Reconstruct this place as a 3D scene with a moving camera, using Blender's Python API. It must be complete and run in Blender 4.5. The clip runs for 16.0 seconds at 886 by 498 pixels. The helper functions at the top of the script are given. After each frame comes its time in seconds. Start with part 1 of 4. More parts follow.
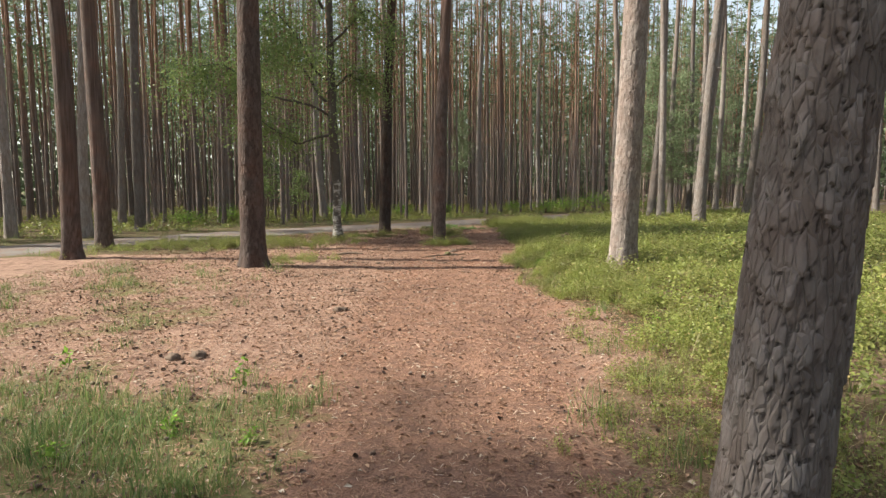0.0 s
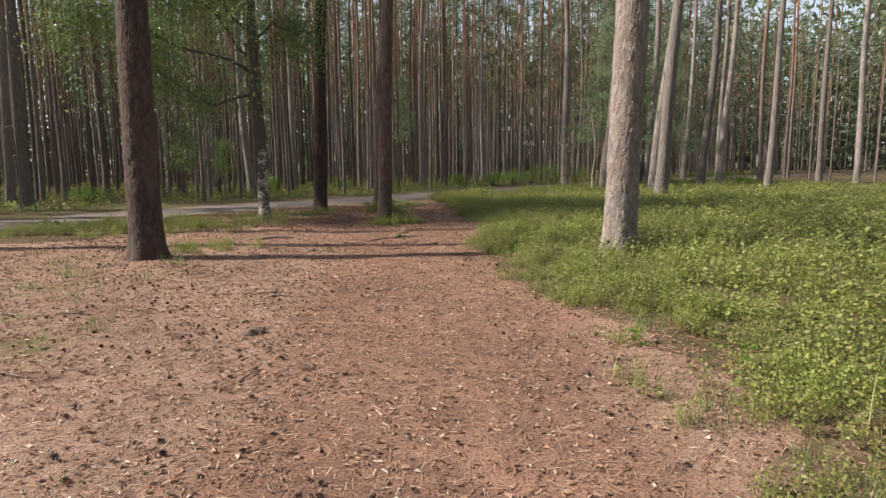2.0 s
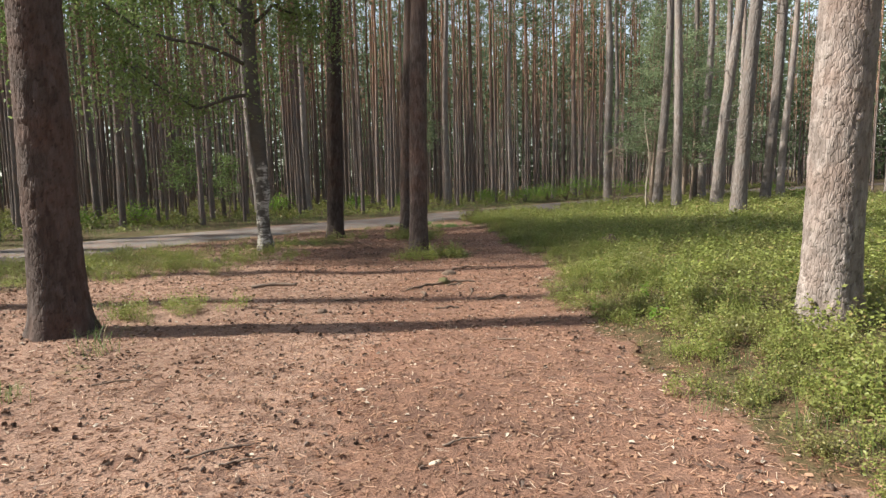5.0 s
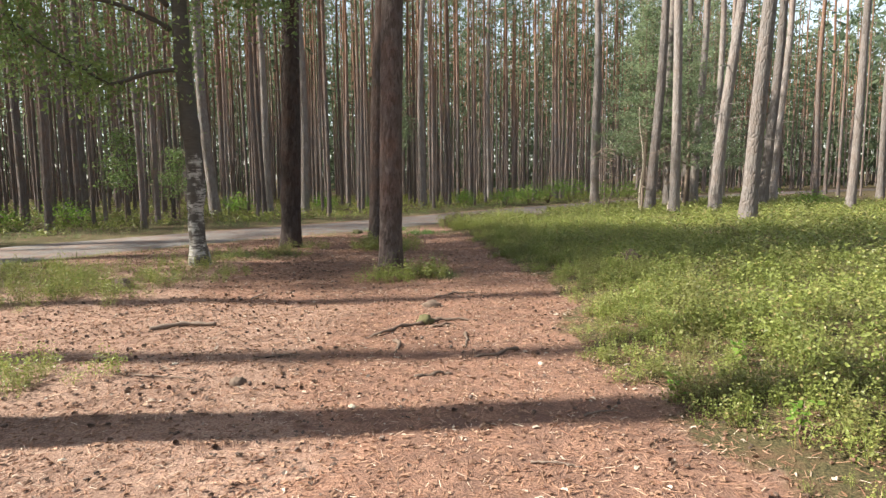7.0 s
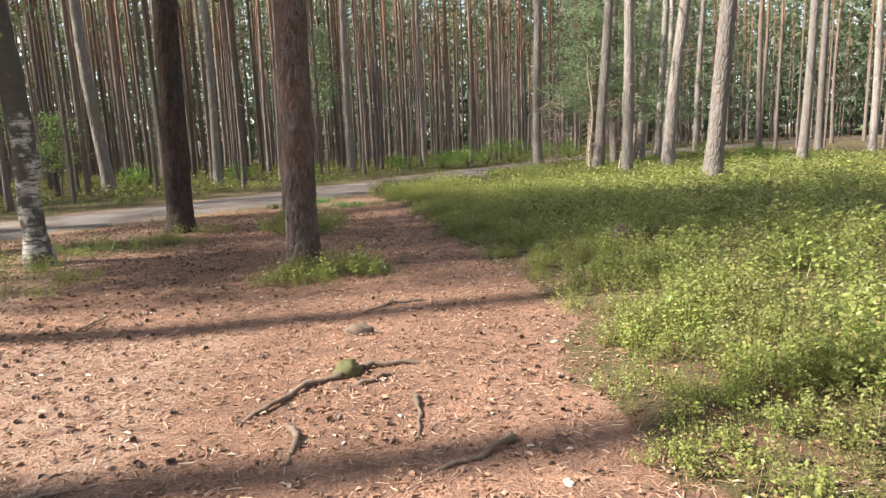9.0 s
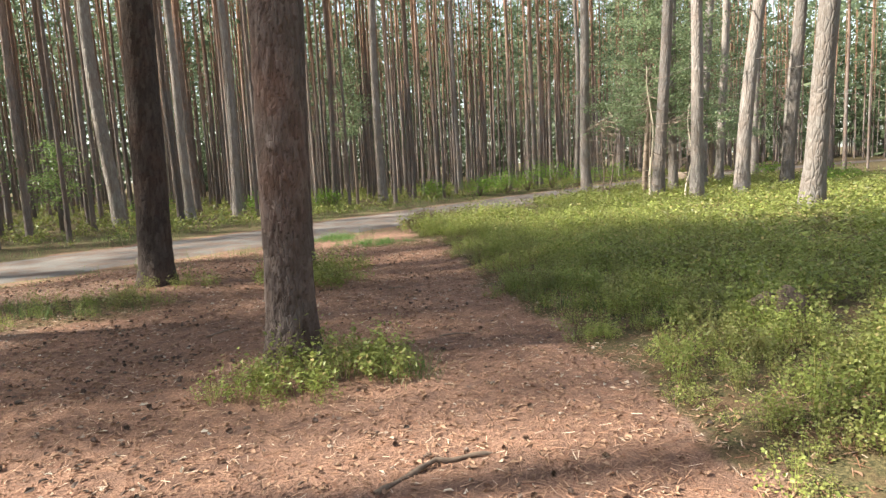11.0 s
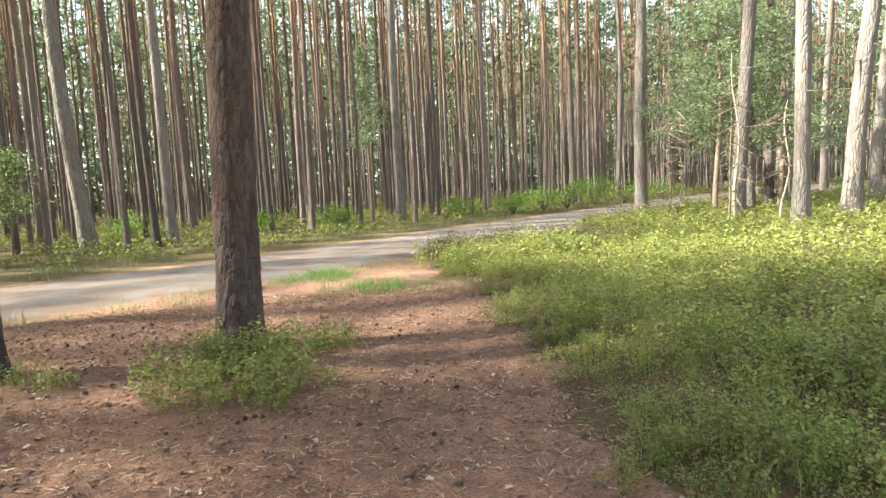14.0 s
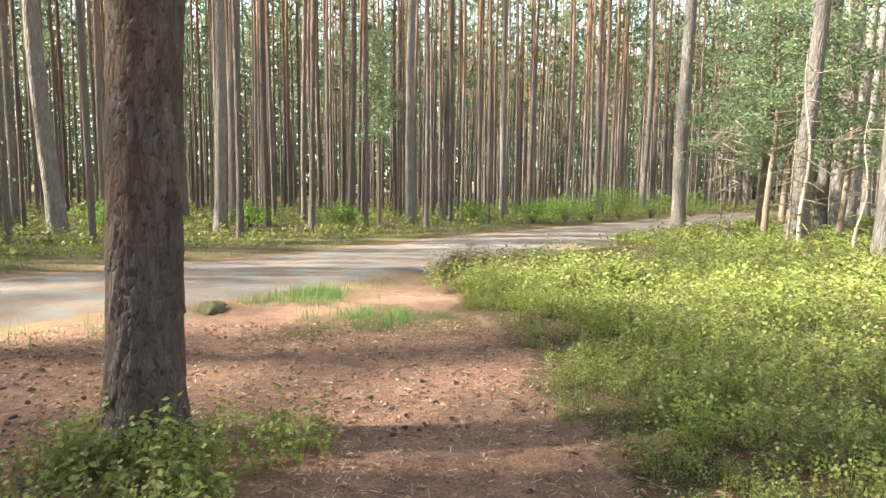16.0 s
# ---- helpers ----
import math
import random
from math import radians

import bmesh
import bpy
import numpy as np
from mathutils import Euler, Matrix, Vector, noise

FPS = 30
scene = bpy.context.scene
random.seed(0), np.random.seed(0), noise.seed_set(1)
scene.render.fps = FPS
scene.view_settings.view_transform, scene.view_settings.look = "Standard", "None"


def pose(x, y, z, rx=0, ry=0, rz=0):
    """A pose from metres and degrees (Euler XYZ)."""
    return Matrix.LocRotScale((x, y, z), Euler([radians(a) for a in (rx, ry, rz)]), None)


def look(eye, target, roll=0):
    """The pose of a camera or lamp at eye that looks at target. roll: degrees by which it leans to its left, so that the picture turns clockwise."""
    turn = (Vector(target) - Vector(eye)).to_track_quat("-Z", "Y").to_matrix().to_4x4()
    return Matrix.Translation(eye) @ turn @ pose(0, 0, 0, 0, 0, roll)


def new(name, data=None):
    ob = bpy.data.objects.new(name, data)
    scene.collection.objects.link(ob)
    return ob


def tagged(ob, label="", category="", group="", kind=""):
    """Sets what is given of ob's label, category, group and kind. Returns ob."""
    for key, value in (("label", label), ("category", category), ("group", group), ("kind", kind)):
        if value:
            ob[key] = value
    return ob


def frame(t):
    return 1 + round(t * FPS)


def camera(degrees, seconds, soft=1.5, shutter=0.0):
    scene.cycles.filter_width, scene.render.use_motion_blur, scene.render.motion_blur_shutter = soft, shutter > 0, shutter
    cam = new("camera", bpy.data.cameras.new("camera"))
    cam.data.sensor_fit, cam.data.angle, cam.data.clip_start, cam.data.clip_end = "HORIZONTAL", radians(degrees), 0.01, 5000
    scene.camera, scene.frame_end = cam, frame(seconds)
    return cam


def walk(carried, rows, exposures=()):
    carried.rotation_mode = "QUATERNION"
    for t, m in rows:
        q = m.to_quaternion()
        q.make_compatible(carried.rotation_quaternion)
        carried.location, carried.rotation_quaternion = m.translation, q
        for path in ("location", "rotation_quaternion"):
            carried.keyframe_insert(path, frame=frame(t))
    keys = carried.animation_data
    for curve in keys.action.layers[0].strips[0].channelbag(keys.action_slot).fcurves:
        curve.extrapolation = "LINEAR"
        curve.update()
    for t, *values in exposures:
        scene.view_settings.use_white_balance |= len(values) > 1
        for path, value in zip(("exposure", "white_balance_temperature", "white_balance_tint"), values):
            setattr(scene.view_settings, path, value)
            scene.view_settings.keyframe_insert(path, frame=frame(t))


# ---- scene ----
cam = camera(70.4, 16.0, soft=1.4)
METRES, EYE, TILT, LEAN, TURN = 20.8, 1.5, 1.5, 0.0, 0.0
ROWS = [
    (0.0, 0.0008, -0.0018, 0.0001, -0.08, -7.10, 0.22),
    (0.5, 0.0008, 0.0271, -0.0031, -1.90, -9.47, -0.40),
    (1.0, 0.0020, 0.0610, -0.0065, -4.04, -10.18, -0.25),
    (1.5, -0.0033, 0.0924, -0.0085, -3.90, -10.27, -0.68),
    (2.0, -0.0097, 0.1258, -0.0087, -5.77, -9.50, 0.30),
    (2.5, -0.0137, 0.1576, -0.0096, -0.77, -9.48, 1.62),
    (3.0, -0.0178, 0.1898, -0.0104, -1.32, -8.53, 1.52),
    (5.5, -0.0250, 0.3460, -0.0151, -4.60, -7.87, 1.12),
    (6.0, -0.0238, 0.3782, -0.0160, -3.33, -6.61, 1.12),
    (6.5, -0.0230, 0.4074, -0.0174, -4.90, -7.41, 0.69),
    (7.0, -0.0200, 0.4400, -0.0196, -6.83, -8.07, 0.36),
    (7.5, -0.0177, 0.4688, -0.0222, -8.44, -8.76, 0.86),
    (8.0, -0.0125, 0.5006, -0.0255, -11.13, -13.27, 1.36),
    (8.5, -0.0077, 0.5322, -0.0257, -9.29, -12.57, 1.52),
    (9.0, -0.0028, 0.5642, -0.0265, -13.01, -11.49, 1.71),
    (11.5, 0.0213, 0.7241, -0.0336, -7.93, -8.83, 2.48),
    (12.0, 0.0281, 0.7565, -0.0346, -5.65, -8.87, 1.87),
    (12.5, 0.0316, 0.7868, -0.0351, -8.63, -6.78, 1.37),
    (13.0, 0.0349, 0.8214, -0.0376, -7.46, -6.86, 1.61),
    (13.5, 0.0370, 0.8513, -0.0378, -6.87, -6.90, 2.29),
    (14.0, 0.0412, 0.8812, -0.0406, -7.88, -7.56, 2.36),
    (14.5, 0.0421, 0.9083, -0.0417, -4.40, -7.86, 1.55),
    (15.0, 0.0413, 0.9341, -0.0405, -5.85, -9.74, 0.50),
    (15.5, 0.0444, 0.9595, -0.0411, -6.27, -7.89, -0.56),
    (16.0, 0.0454, 0.9874, -0.0432, -6.95, -7.39, -0.90),
]
walk(cam, [(t, pose(0, 0, EYE, TILT, LEAN, TURN) @ pose(METRES * x, METRES * y, METRES * z, 90 + pitch, roll, yaw)) for t, x, y, z, yaw, pitch, roll in ROWS],
     exposures=[(0.0, 1.05, 6750, 5), (0.5, 0.75, 6700, 6), (1.5, 0.72, 6600, 8), (3.0, 0.62, 6500, 9), (5.5, 1.05, 6500, 6), (9.0, 1.5, 6550, 6), (11.5, 1.85, 6700, 2), (12.5, 2.15, 6750, 0), (16.0, 2.3, 6750, -1)])

# ---------------------------------------------------------------- sky and sun
SUN_ELEV = radians(40)
world = bpy.data.worlds.new("world")
scene.world = world
world.use_nodes = True
wn = world.node_tree
sky = wn.nodes.new("ShaderNodeTexSky")
sky.sky_type = "NISHITA"
sky.sun_disc = False
sky.sun_elevation, sky.sun_rotation = SUN_ELEV, radians(-92)
haze = wn.nodes.new("ShaderNodeHueSaturation")
haze.inputs["Saturation"].default_value, haze.inputs["Value"].default_value = 0.55, 1.08
wn.links.new(sky.outputs[0], haze.inputs["Color"])
wn.links.new(haze.outputs[0], wn.nodes["Background"].inputs[0])
wn.nodes["Background"].inputs[1].default_value = 0.105
sun_data = bpy.data.lights.new("sun", "SUN")
sun_data.energy, sun_data.angle, sun_data.color = 5.0, radians(1.4), (1.0, 0.94, 0.84)
sun = new("sun", sun_data)
sun.matrix_world = look((0, 0, 0), (math.cos(SUN_ELEV), -0.04, -math.sin(SUN_ELEV)))

rng = np.random.default_rng(7)

# ---------------------------------------------------------------- materials
def material(name, rough=0.85, spec=0.3):
    m = bpy.data.materials.new(name)
    m.use_nodes = True
    b = m.node_tree.nodes["Principled BSDF"]
    b.inputs["Roughness"].default_value = rough
    b.inputs["Specular IOR Level"].default_value = spec
    return m, m.node_tree, b


def node(nt, kind, ins=(), **props):
    n = nt.nodes.new(kind)
    for k, v in props.items():
        if k == "noise_dimensions":
            n.noise_dimensions = v
        elif k == "operation":
            n.operation = v
        elif k == "feature":
            n.feature = v
        elif k == "attribute_name":
            n.attribute_name = v
    for key, v in ins:
        if hasattr(v, "is_output"):
            nt.links.new(v, n.inputs[key])
        else:
            n.inputs[key].default_value = v
    return n


def ramp(nt, fac, *stops):
    n = nt.nodes.new("ShaderNodeValToRGB")
    e = n.color_ramp.elements
    while len(e) < len(stops):
        e.new(0.5)
    for el, (p, c) in zip(e, stops):
        el.position, el.color = p, (*c, 1)
    nt.links.new(fac, n.inputs[0])
    return n.outputs[0]


def coords(nt, scale=(1, 1, 1), out="Object"):
    tc = nt.nodes.new("ShaderNodeTexCoord")
    mp = node(nt, "ShaderNodeMapping", [("Vector", tc.outputs[out]), ("Scale", scale)])
    return mp.outputs[0]


def world_coords(nt, scale=(1, 1, 1)):
    g = nt.nodes.new("ShaderNodeNewGeometry")
    return node(nt, "ShaderNodeMapping", [("Vector", g.outputs["Position"]), ("Scale", scale)]).outputs[0]


def noise_tex(nt, vec, scale, detail=4.0, rough=0.6):
    return node(nt, "ShaderNodeTexNoise", [("Vector", vec), ("Scale", scale), ("Detail", detail), ("Roughness", rough)]).outputs[0]


def mix(nt, fac, a, b):
    n = nt.nodes.new("ShaderNodeMix")
    n.data_type = "RGBA"
    for sock, v in ((n.inputs[0], fac), (n.inputs[6], a), (n.inputs[7], b)):
        if hasattr(v, "is_output"):
            nt.links.new(v, sock)
        else:
            sock.default_value = (*v, 1) if isinstance(v, tuple) else v
    return n.outputs[2]


def bump(nt, b, height, strength, dist):
    n = node(nt, "ShaderNodeBump", [("Height", height), ("Strength", strength), ("Distance", dist)])
    nt.links.new(n.outputs[0], b.inputs["Normal"])


def bark_material(name, low, low2, high, z0, z1, deep):
    """Scots pine bark: grey-brown plates low down, orange flakes higher up."""
    m, nt, b = material(name, 0.9, 0.25)
    v = coords(nt)
    vs = coords(nt, (1, 1, 0.17))
    plates = node(nt, "ShaderNodeTexVoronoi", [("Vector", vs), ("Scale", 21.0), ("Randomness", 1.0)], feature="DISTANCE_TO_EDGE").outputs[0]
    big = noise_tex(nt, v, 1.7, 3)
    fine = noise_tex(nt, vs, 45, 5, 0.7)
    base = mix(nt, fine, low, low2)
    red = ramp(nt, big, (0.45, (0, 0, 0)), (0.65, (1, 1, 1)))
    base = mix(nt, node(nt, "ShaderNodeMath", [(0, red), (1, 0.32 if deep else 0.45)], operation="MULTIPLY").outputs[0], base, high)
    z = node(nt, "ShaderNodeSeparateXYZ", [("Vector", v)]).outputs[2]
    up = node(nt, "ShaderNodeMapRange", [("Value", z), ("From Min", z0), ("From Max", z1)]).outputs[0]
    base = mix(nt, up, base, mix(nt, fine, high, (high[0] * 0.62, high[1] * 0.62, high[2] * 0.66)))
    flakes = node(nt, "ShaderNodeTexVoronoi", [("Vector", vs), ("Scale", 24.0)]).outputs["Color"]
    tone = node(nt, "ShaderNodeSeparateColor", [("Color", flakes)]).outputs[0] if deep else node(nt, "ShaderNodeAttribute", attribute_name="tone").outputs["Fac"]
    base = node(nt, "ShaderNodeHueSaturation", [("Color", base), ("Saturation", node(nt, "ShaderNodeMapRange", [("Value", tone), ("To Min", 1.15), ("To Max", 0.82)]).outputs[0]),
                                                ("Value", node(nt, "ShaderNodeMapRange", [("Value", tone), ("To Min", 0.86 if deep else 0.62), ("To Max", 1.15 if deep else 1.4)]).outputs[0])]).outputs[0]
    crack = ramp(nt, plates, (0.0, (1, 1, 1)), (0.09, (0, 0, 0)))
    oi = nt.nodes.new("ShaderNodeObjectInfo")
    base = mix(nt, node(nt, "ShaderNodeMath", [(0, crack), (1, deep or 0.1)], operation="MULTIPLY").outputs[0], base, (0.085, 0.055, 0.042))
    # colour goes darker in the furrows between the plates
    between_plates = node(nt, "ShaderNodeAttribute", attribute_name="furrow").outputs["Fac"]
    base = mix(nt, node(nt, "ShaderNodeMath", [(0, between_plates), (1, 0.72)], operation="MULTIPLY").outputs[0], base, (0.045, 0.033, 0.028))
    hsv = node(nt, "ShaderNodeHueSaturation", [("Color", base), ("Value", node(nt, "ShaderNodeMapRange", [("Value", oi.outputs["Random"]), ("To Min", 0.62), ("To Max", 1.32)]).outputs[0])])
    nt.links.new(hsv.outputs[0], b.inputs["Base Color"])
    h = node(nt, "ShaderNodeMath", [(0, ramp(nt, plates, (0.0, (0, 0, 0)), (0.2, (1, 1, 1)))), (1, fine)], operation="ADD").outputs[0]
    if not deep:
        scales = node(nt, "ShaderNodeTexVoronoi", [("Vector", coords(nt, (1, 1, 0.3))), ("Scale", 36.0)], feature="DISTANCE_TO_EDGE").outputs[0]
        h = node(nt, "ShaderNodeMath", [(0, ramp(nt, scales, (0.0, (0, 0, 0)), (0.16, (1, 1, 1)))), (1, fine)], operation="ADD").outputs[0]
    bump(nt, b, h, 0.7 if deep else 0.8, 0.025 if deep else 0.008)
    return m


MAT_BARK = bark_material("pine_bark", (0.285, 0.242, 0.226), (0.10, 0.08, 0.075), (0.36, 0.20, 0.13), 4.5, 11.0, 0.4)
MAT_GREY = bark_material("grey_pine_bark", (0.34, 0.30, 0.28), (0.15, 0.125, 0.115), (0.29, 0.20, 0.155), 8.0, 15.0, 0.25)
MAT_PLATE = bark_material("pine_bark_plated", (0.148, 0.113, 0.102), (0.066, 0.049, 0.044), (0.17, 0.088, 0.064), 5.5, 9.5, 0.0)
MAT_PLATE_GREY = bark_material("grey_pine_bark_plated", (0.31, 0.262, 0.24), (0.15, 0.12, 0.108), (0.27, 0.18, 0.145), 6.5, 11.0, 0.0)


def birch_material():
    m, nt, b = material("birch_bark", 0.7, 0.3)
    v = coords(nt)
    vs = coords(nt, (1, 1, 4.5))
    marks = noise_tex(nt, vs, 5.5, 4, 0.65)
    patch = noise_tex(nt, v, 4.0, 4, 0.6)
    z = node(nt, "ShaderNodeSeparateXYZ", [("Vector", v)]).outputs[2]
    up = node(nt, "ShaderNodeMapRange", [("Value", z), ("From Min", 1.3), ("From Max", 3.4), ("To Min", 0.0), ("To Max", 0.3)]).outputs[0]
    s = node(nt, "ShaderNodeMath", [(0, patch), (1, up)], operation="ADD").outputs[0]
    dark = mix(nt, marks, (0.055, 0.045, 0.04), (0.13, 0.115, 0.095))
    light = ramp(nt, marks, (0.42, (0.09, 0.075, 0.065)), (0.52, (0.46, 0.43, 0.39)), (0.8, (0.56, 0.53, 0.49)))
    c = mix(nt, ramp(nt, s, (0.46, (0, 0, 0)), (0.56, (1, 1, 1))), light, dark)
    nt.links.new(c, b.inputs["Base Color"])
    bump(nt, b, s, 0.6, 0.02)
    return m


MAT_BIRCH = birch_material()


def leaf_material(name, dark, light, translucency=0.35, odd=None, rough=0.5, dull=None):
    m, nt, b = material(name, rough, 0.35)
    g = nt.nodes.new("ShaderNodeNewGeometry")
    isl = g.outputs["Random Per Island"]
    field = noise_tex(nt, world_coords(nt), 0.6, 3)
    c = mix(nt, isl, dark, light)
    if odd:
        c = mix(nt, ramp(nt, isl, (0.90, (0, 0, 0)), (0.96, (1, 1, 1))), c, odd)
    if dull:
        patch = noise_tex(nt, world_coords(nt), 1.5, 5, 0.65)
        c = mix(nt, ramp(nt, patch, (0.46, (0, 0, 0)), (0.66, (0.85, 0.85, 0.85))), c, mix(nt, isl, dull, tuple(1.7 * q for q in dull)))
    hsv = node(nt, "ShaderNodeHueSaturation", [("Color", c), ("Value", node(nt, "ShaderNodeMapRange", [("Value", field), ("From Min", 0.3), ("From Max", 0.7), ("To Min", 0.86), ("To Max", 1.15)]).outputs[0])])
    nt.links.new(hsv.outputs[0], b.inputs["Base Color"])
    tr = node(nt, "ShaderNodeBsdfTranslucent", [("Color", hsv.outputs[0])])
    ms = node(nt, "ShaderNodeMixShader", [(0, translucency), (1, b.outputs[0]), (2, tr.outputs[0])])
    nt.links.new(ms.outputs[0], nt.nodes["Material Output"].inputs[0])
    return m


MAT_NEEDLES = leaf_material("pine_needles", (0.085, 0.12, 0.07), (0.20, 0.24, 0.135), 0.45)
MAT_BERRY = leaf_material("bilberry_leaves", (0.17, 0.205, 0.048), (0.37, 0.405, 0.115), 0.42, (0.42, 0.33, 0.14), 0.42, (0.16, 0.145, 0.06))
MAT_DRY = leaf_material("dry_bilberry_leaves", (0.12, 0.085, 0.05), (0.30, 0.24, 0.12), 0.3, (0.20, 0.26, 0.07), 0.55)
MAT_BIRCHLEAF = leaf_material("birch_leaves", (0.14, 0.215, 0.07), (0.32, 0.40, 0.15), 0.5, None, 0.32)
MAT_SOFT = leaf_material("soft_foliage", (0.13, 0.18, 0.10), (0.30, 0.355, 0.195), 0.5)
MAT_BUSH = leaf_material("bush_leaves", (0.13, 0.25, 0.035), (0.28, 0.42, 0.075), 0.55)
MAT_GRASS = leaf_material("grass_blades", (0.08, 0.15, 0.04), (0.23, 0.27, 0.10), 0.4, (0.50, 0.40, 0.22))
MAT_LUSH = leaf_material("lush_grass", (0.09, 0.18, 0.045), (0.19, 0.30, 0.09), 0.4)
MAT_STRAW = leaf_material("fallen_needles", (0.20, 0.085, 0.05), (0.50, 0.30, 0.20), 0.1, (0.66, 0.52, 0.40), 0.6)
MAT_CHIP = leaf_material("litter_flakes", (0.16, 0.085, 0.055), (0.42, 0.26, 0.17), 0.05, (0.5, 0.42, 0.34), 0.7)
MAT_CONE = leaf_material("cone_scales", (0.075, 0.05, 0.04), (0.22, 0.145, 0.11), 0.0)


def wood_material(name, a, b_, scale=20):
    m, nt, b = material(name, 0.85, 0.25)
    n = noise_tex(nt, world_coords(nt), scale, 5, 0.7)
    oi = nt.nodes.new("ShaderNodeObjectInfo")
    c = mix(nt, n, a, b_)
    hsv = node(nt, "ShaderNodeHueSaturation", [("Color", c), ("Value", node(nt, "ShaderNodeMapRange", [("Value", oi.outputs["Random"]), ("To Min", 0.86), ("To Max", 1.15)]).outputs[0])])
    nt.links.new(hsv.outputs[0], b.inputs["Base Color"])
    bump(nt, b, n, 0.6, 0.01)
    return m


MAT_TWIG = wood_material("dead_twig", (0.14, 0.10, 0.08), (0.30, 0.23, 0.18), 30)
MAT_ROOT = wood_material("root_wood", (0.06, 0.042, 0.033), (0.23, 0.165, 0.125), 26)
MAT_MOSS = wood_material("mossy_wood", (0.075, 0.06, 0.035), (0.17, 0.16, 0.07), 14)
MAT_PALE = wood_material("pale_wood", (0.45, 0.37, 0.28), (0.62, 0.54, 0.44), 25)


def ground_material():
    m, nt, b = material("forest_floor", 0.95, 0.15)
    w = world_coords(nt)
    big = noise_tex(nt, w, 0.55, 5, 0.6)
    mid = noise_tex(nt, w, 5.0, 5, 0.65)
    fine = noise_tex(nt, w, 60, 4, 0.75)
    vor = node(nt, "ShaderNodeTexVoronoi", [("Vector", w), ("Scale", 42.0)])
    litter = mix(nt, ramp(nt, fine, (0.36, (0, 0, 0)), (0.62, (1, 1, 1))), (0.18, 0.105, 0.078), (0.47, 0.31, 0.235))
    litter = mix(nt, ramp(nt, vor.outputs["Distance"], (0.1, (0.7, 0.7, 0.7)), (0.35, (0, 0, 0))), litter, (0.45, 0.31, 0.225))
    litter = mix(nt, ramp(nt, mid, (0.35, (1, 1, 1)), (0.5, (0, 0, 0))), litter, (0.17, 0.10, 0.075))
    # path earth; its darker tone also serves as painted shade on the litter
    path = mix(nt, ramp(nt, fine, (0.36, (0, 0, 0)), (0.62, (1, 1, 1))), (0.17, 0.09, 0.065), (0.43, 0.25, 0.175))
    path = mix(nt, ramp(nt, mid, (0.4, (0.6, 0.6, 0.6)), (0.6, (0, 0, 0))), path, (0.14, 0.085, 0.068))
    moss = mix(nt, ramp(nt, fine, (0.38, (0, 0, 0)), (0.62, (1, 1, 1))), (0.04, 0.04, 0.02), (0.175, 0.14, 0.07))
    moss = mix(nt, ramp(nt, mid, (0.45, (0, 0, 0)), (0.65, (1, 1, 1))), moss, (0.15, 0.092, 0.056))
    verge = mix(nt, fine, (0.10, 0.10, 0.042), (0.25, 0.215, 0.105))
    att = node(nt, "ShaderNodeAttribute", attribute_name="cover")
    sep = node(nt, "ShaderNodeSeparateColor", [("Color", att.outputs["Color"])])
    edge = node(nt, "ShaderNodeMapRange", [("Value", mid), ("From Min", 0.3), ("From Max", 0.7), ("To Min", -0.28), ("To Max", 0.28)]).outputs[0]

    def soft(sock):
        s = node(nt, "ShaderNodeMath", [(0, sock), (1, edge)], operation="ADD").outputs[0]
        return ramp(nt, s, (0.38, (0, 0, 0)), (0.62, (1, 1, 1)))
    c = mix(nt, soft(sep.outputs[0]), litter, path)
    c = mix(nt, soft(sep.outputs[1]), c, moss)
    c = mix(nt, soft(sep.outputs[2]), c, verge)
    hsv = node(nt, "ShaderNodeHueSaturation", [("Color", c), ("Value", node(nt, "ShaderNodeMapRange", [("Value", big), ("From Min", 0.3), ("From Max", 0.7), ("To Min", 0.82), ("To Max", 1.18)]).outputs[0])])
    nt.links.new(hsv.outputs[0], b.inputs["Base Color"])
    h = node(nt, "ShaderNodeMath", [(0, fine), (1, mid)], operation="ADD").outputs[0]
    bump(nt, b, h, 0.8, 0.03)
    return m


def road_material():
    m, nt, b = material("packed_gravel", 0.95, 0.2)
    w = world_coords(nt)
    fine = noise_tex(nt, w, 55, 4, 0.8)
    mid = noise_tex(nt, w, 2.2, 5, 0.65)
    c = mix(nt, fine, (0.125, 0.11, 0.102), (0.265, 0.242, 0.226))
    c = mix(nt, ramp(nt, mid, (0.42, (0, 0, 0)), (0.6, (0.75, 0.75, 0.75))), c, (0.19, 0.12, 0.09))
    nt.links.new(c, b.inputs["Base Color"])
    bump(nt, b, fine, 0.6, 0.02)
    return m


MAT_GROUND, MAT_ROAD = ground_material(), road_material()


# ---------------------------------------------------------------- mesh tools
def mesh_np(name, verts, faces, mat, smooth=False):
    """One mesh from numpy arrays; faces is an (n, 3) or (n, 4) array, or a list of such arrays."""
    me = bpy.data.meshes.new(name)
    groups = faces if isinstance(faces, list) else [faces]
    verts = np.asarray(verts, np.float32)
    loops = np.concatenate([np.asarray(g, np.int32).ravel() for g in groups])
    sizes = np.concatenate([np.full(len(g), g.shape[1], np.int32) for g in groups])
    starts = np.concatenate([[0], np.cumsum(sizes)[:-1]]).astype(np.int32)
    me.vertices.add(len(verts))
    me.vertices.foreach_set("co", verts.ravel())
    me.loops.add(len(loops))
    me.loops.foreach_set("vertex_index", loops)
    me.polygons.add(len(sizes))
    me.polygons.foreach_set("loop_start", starts)
    me.polygons.foreach_set("use_smooth", np.full(len(sizes), smooth))
    me.update(calc_edges=True)
    me.materials.append(mat)
    return me


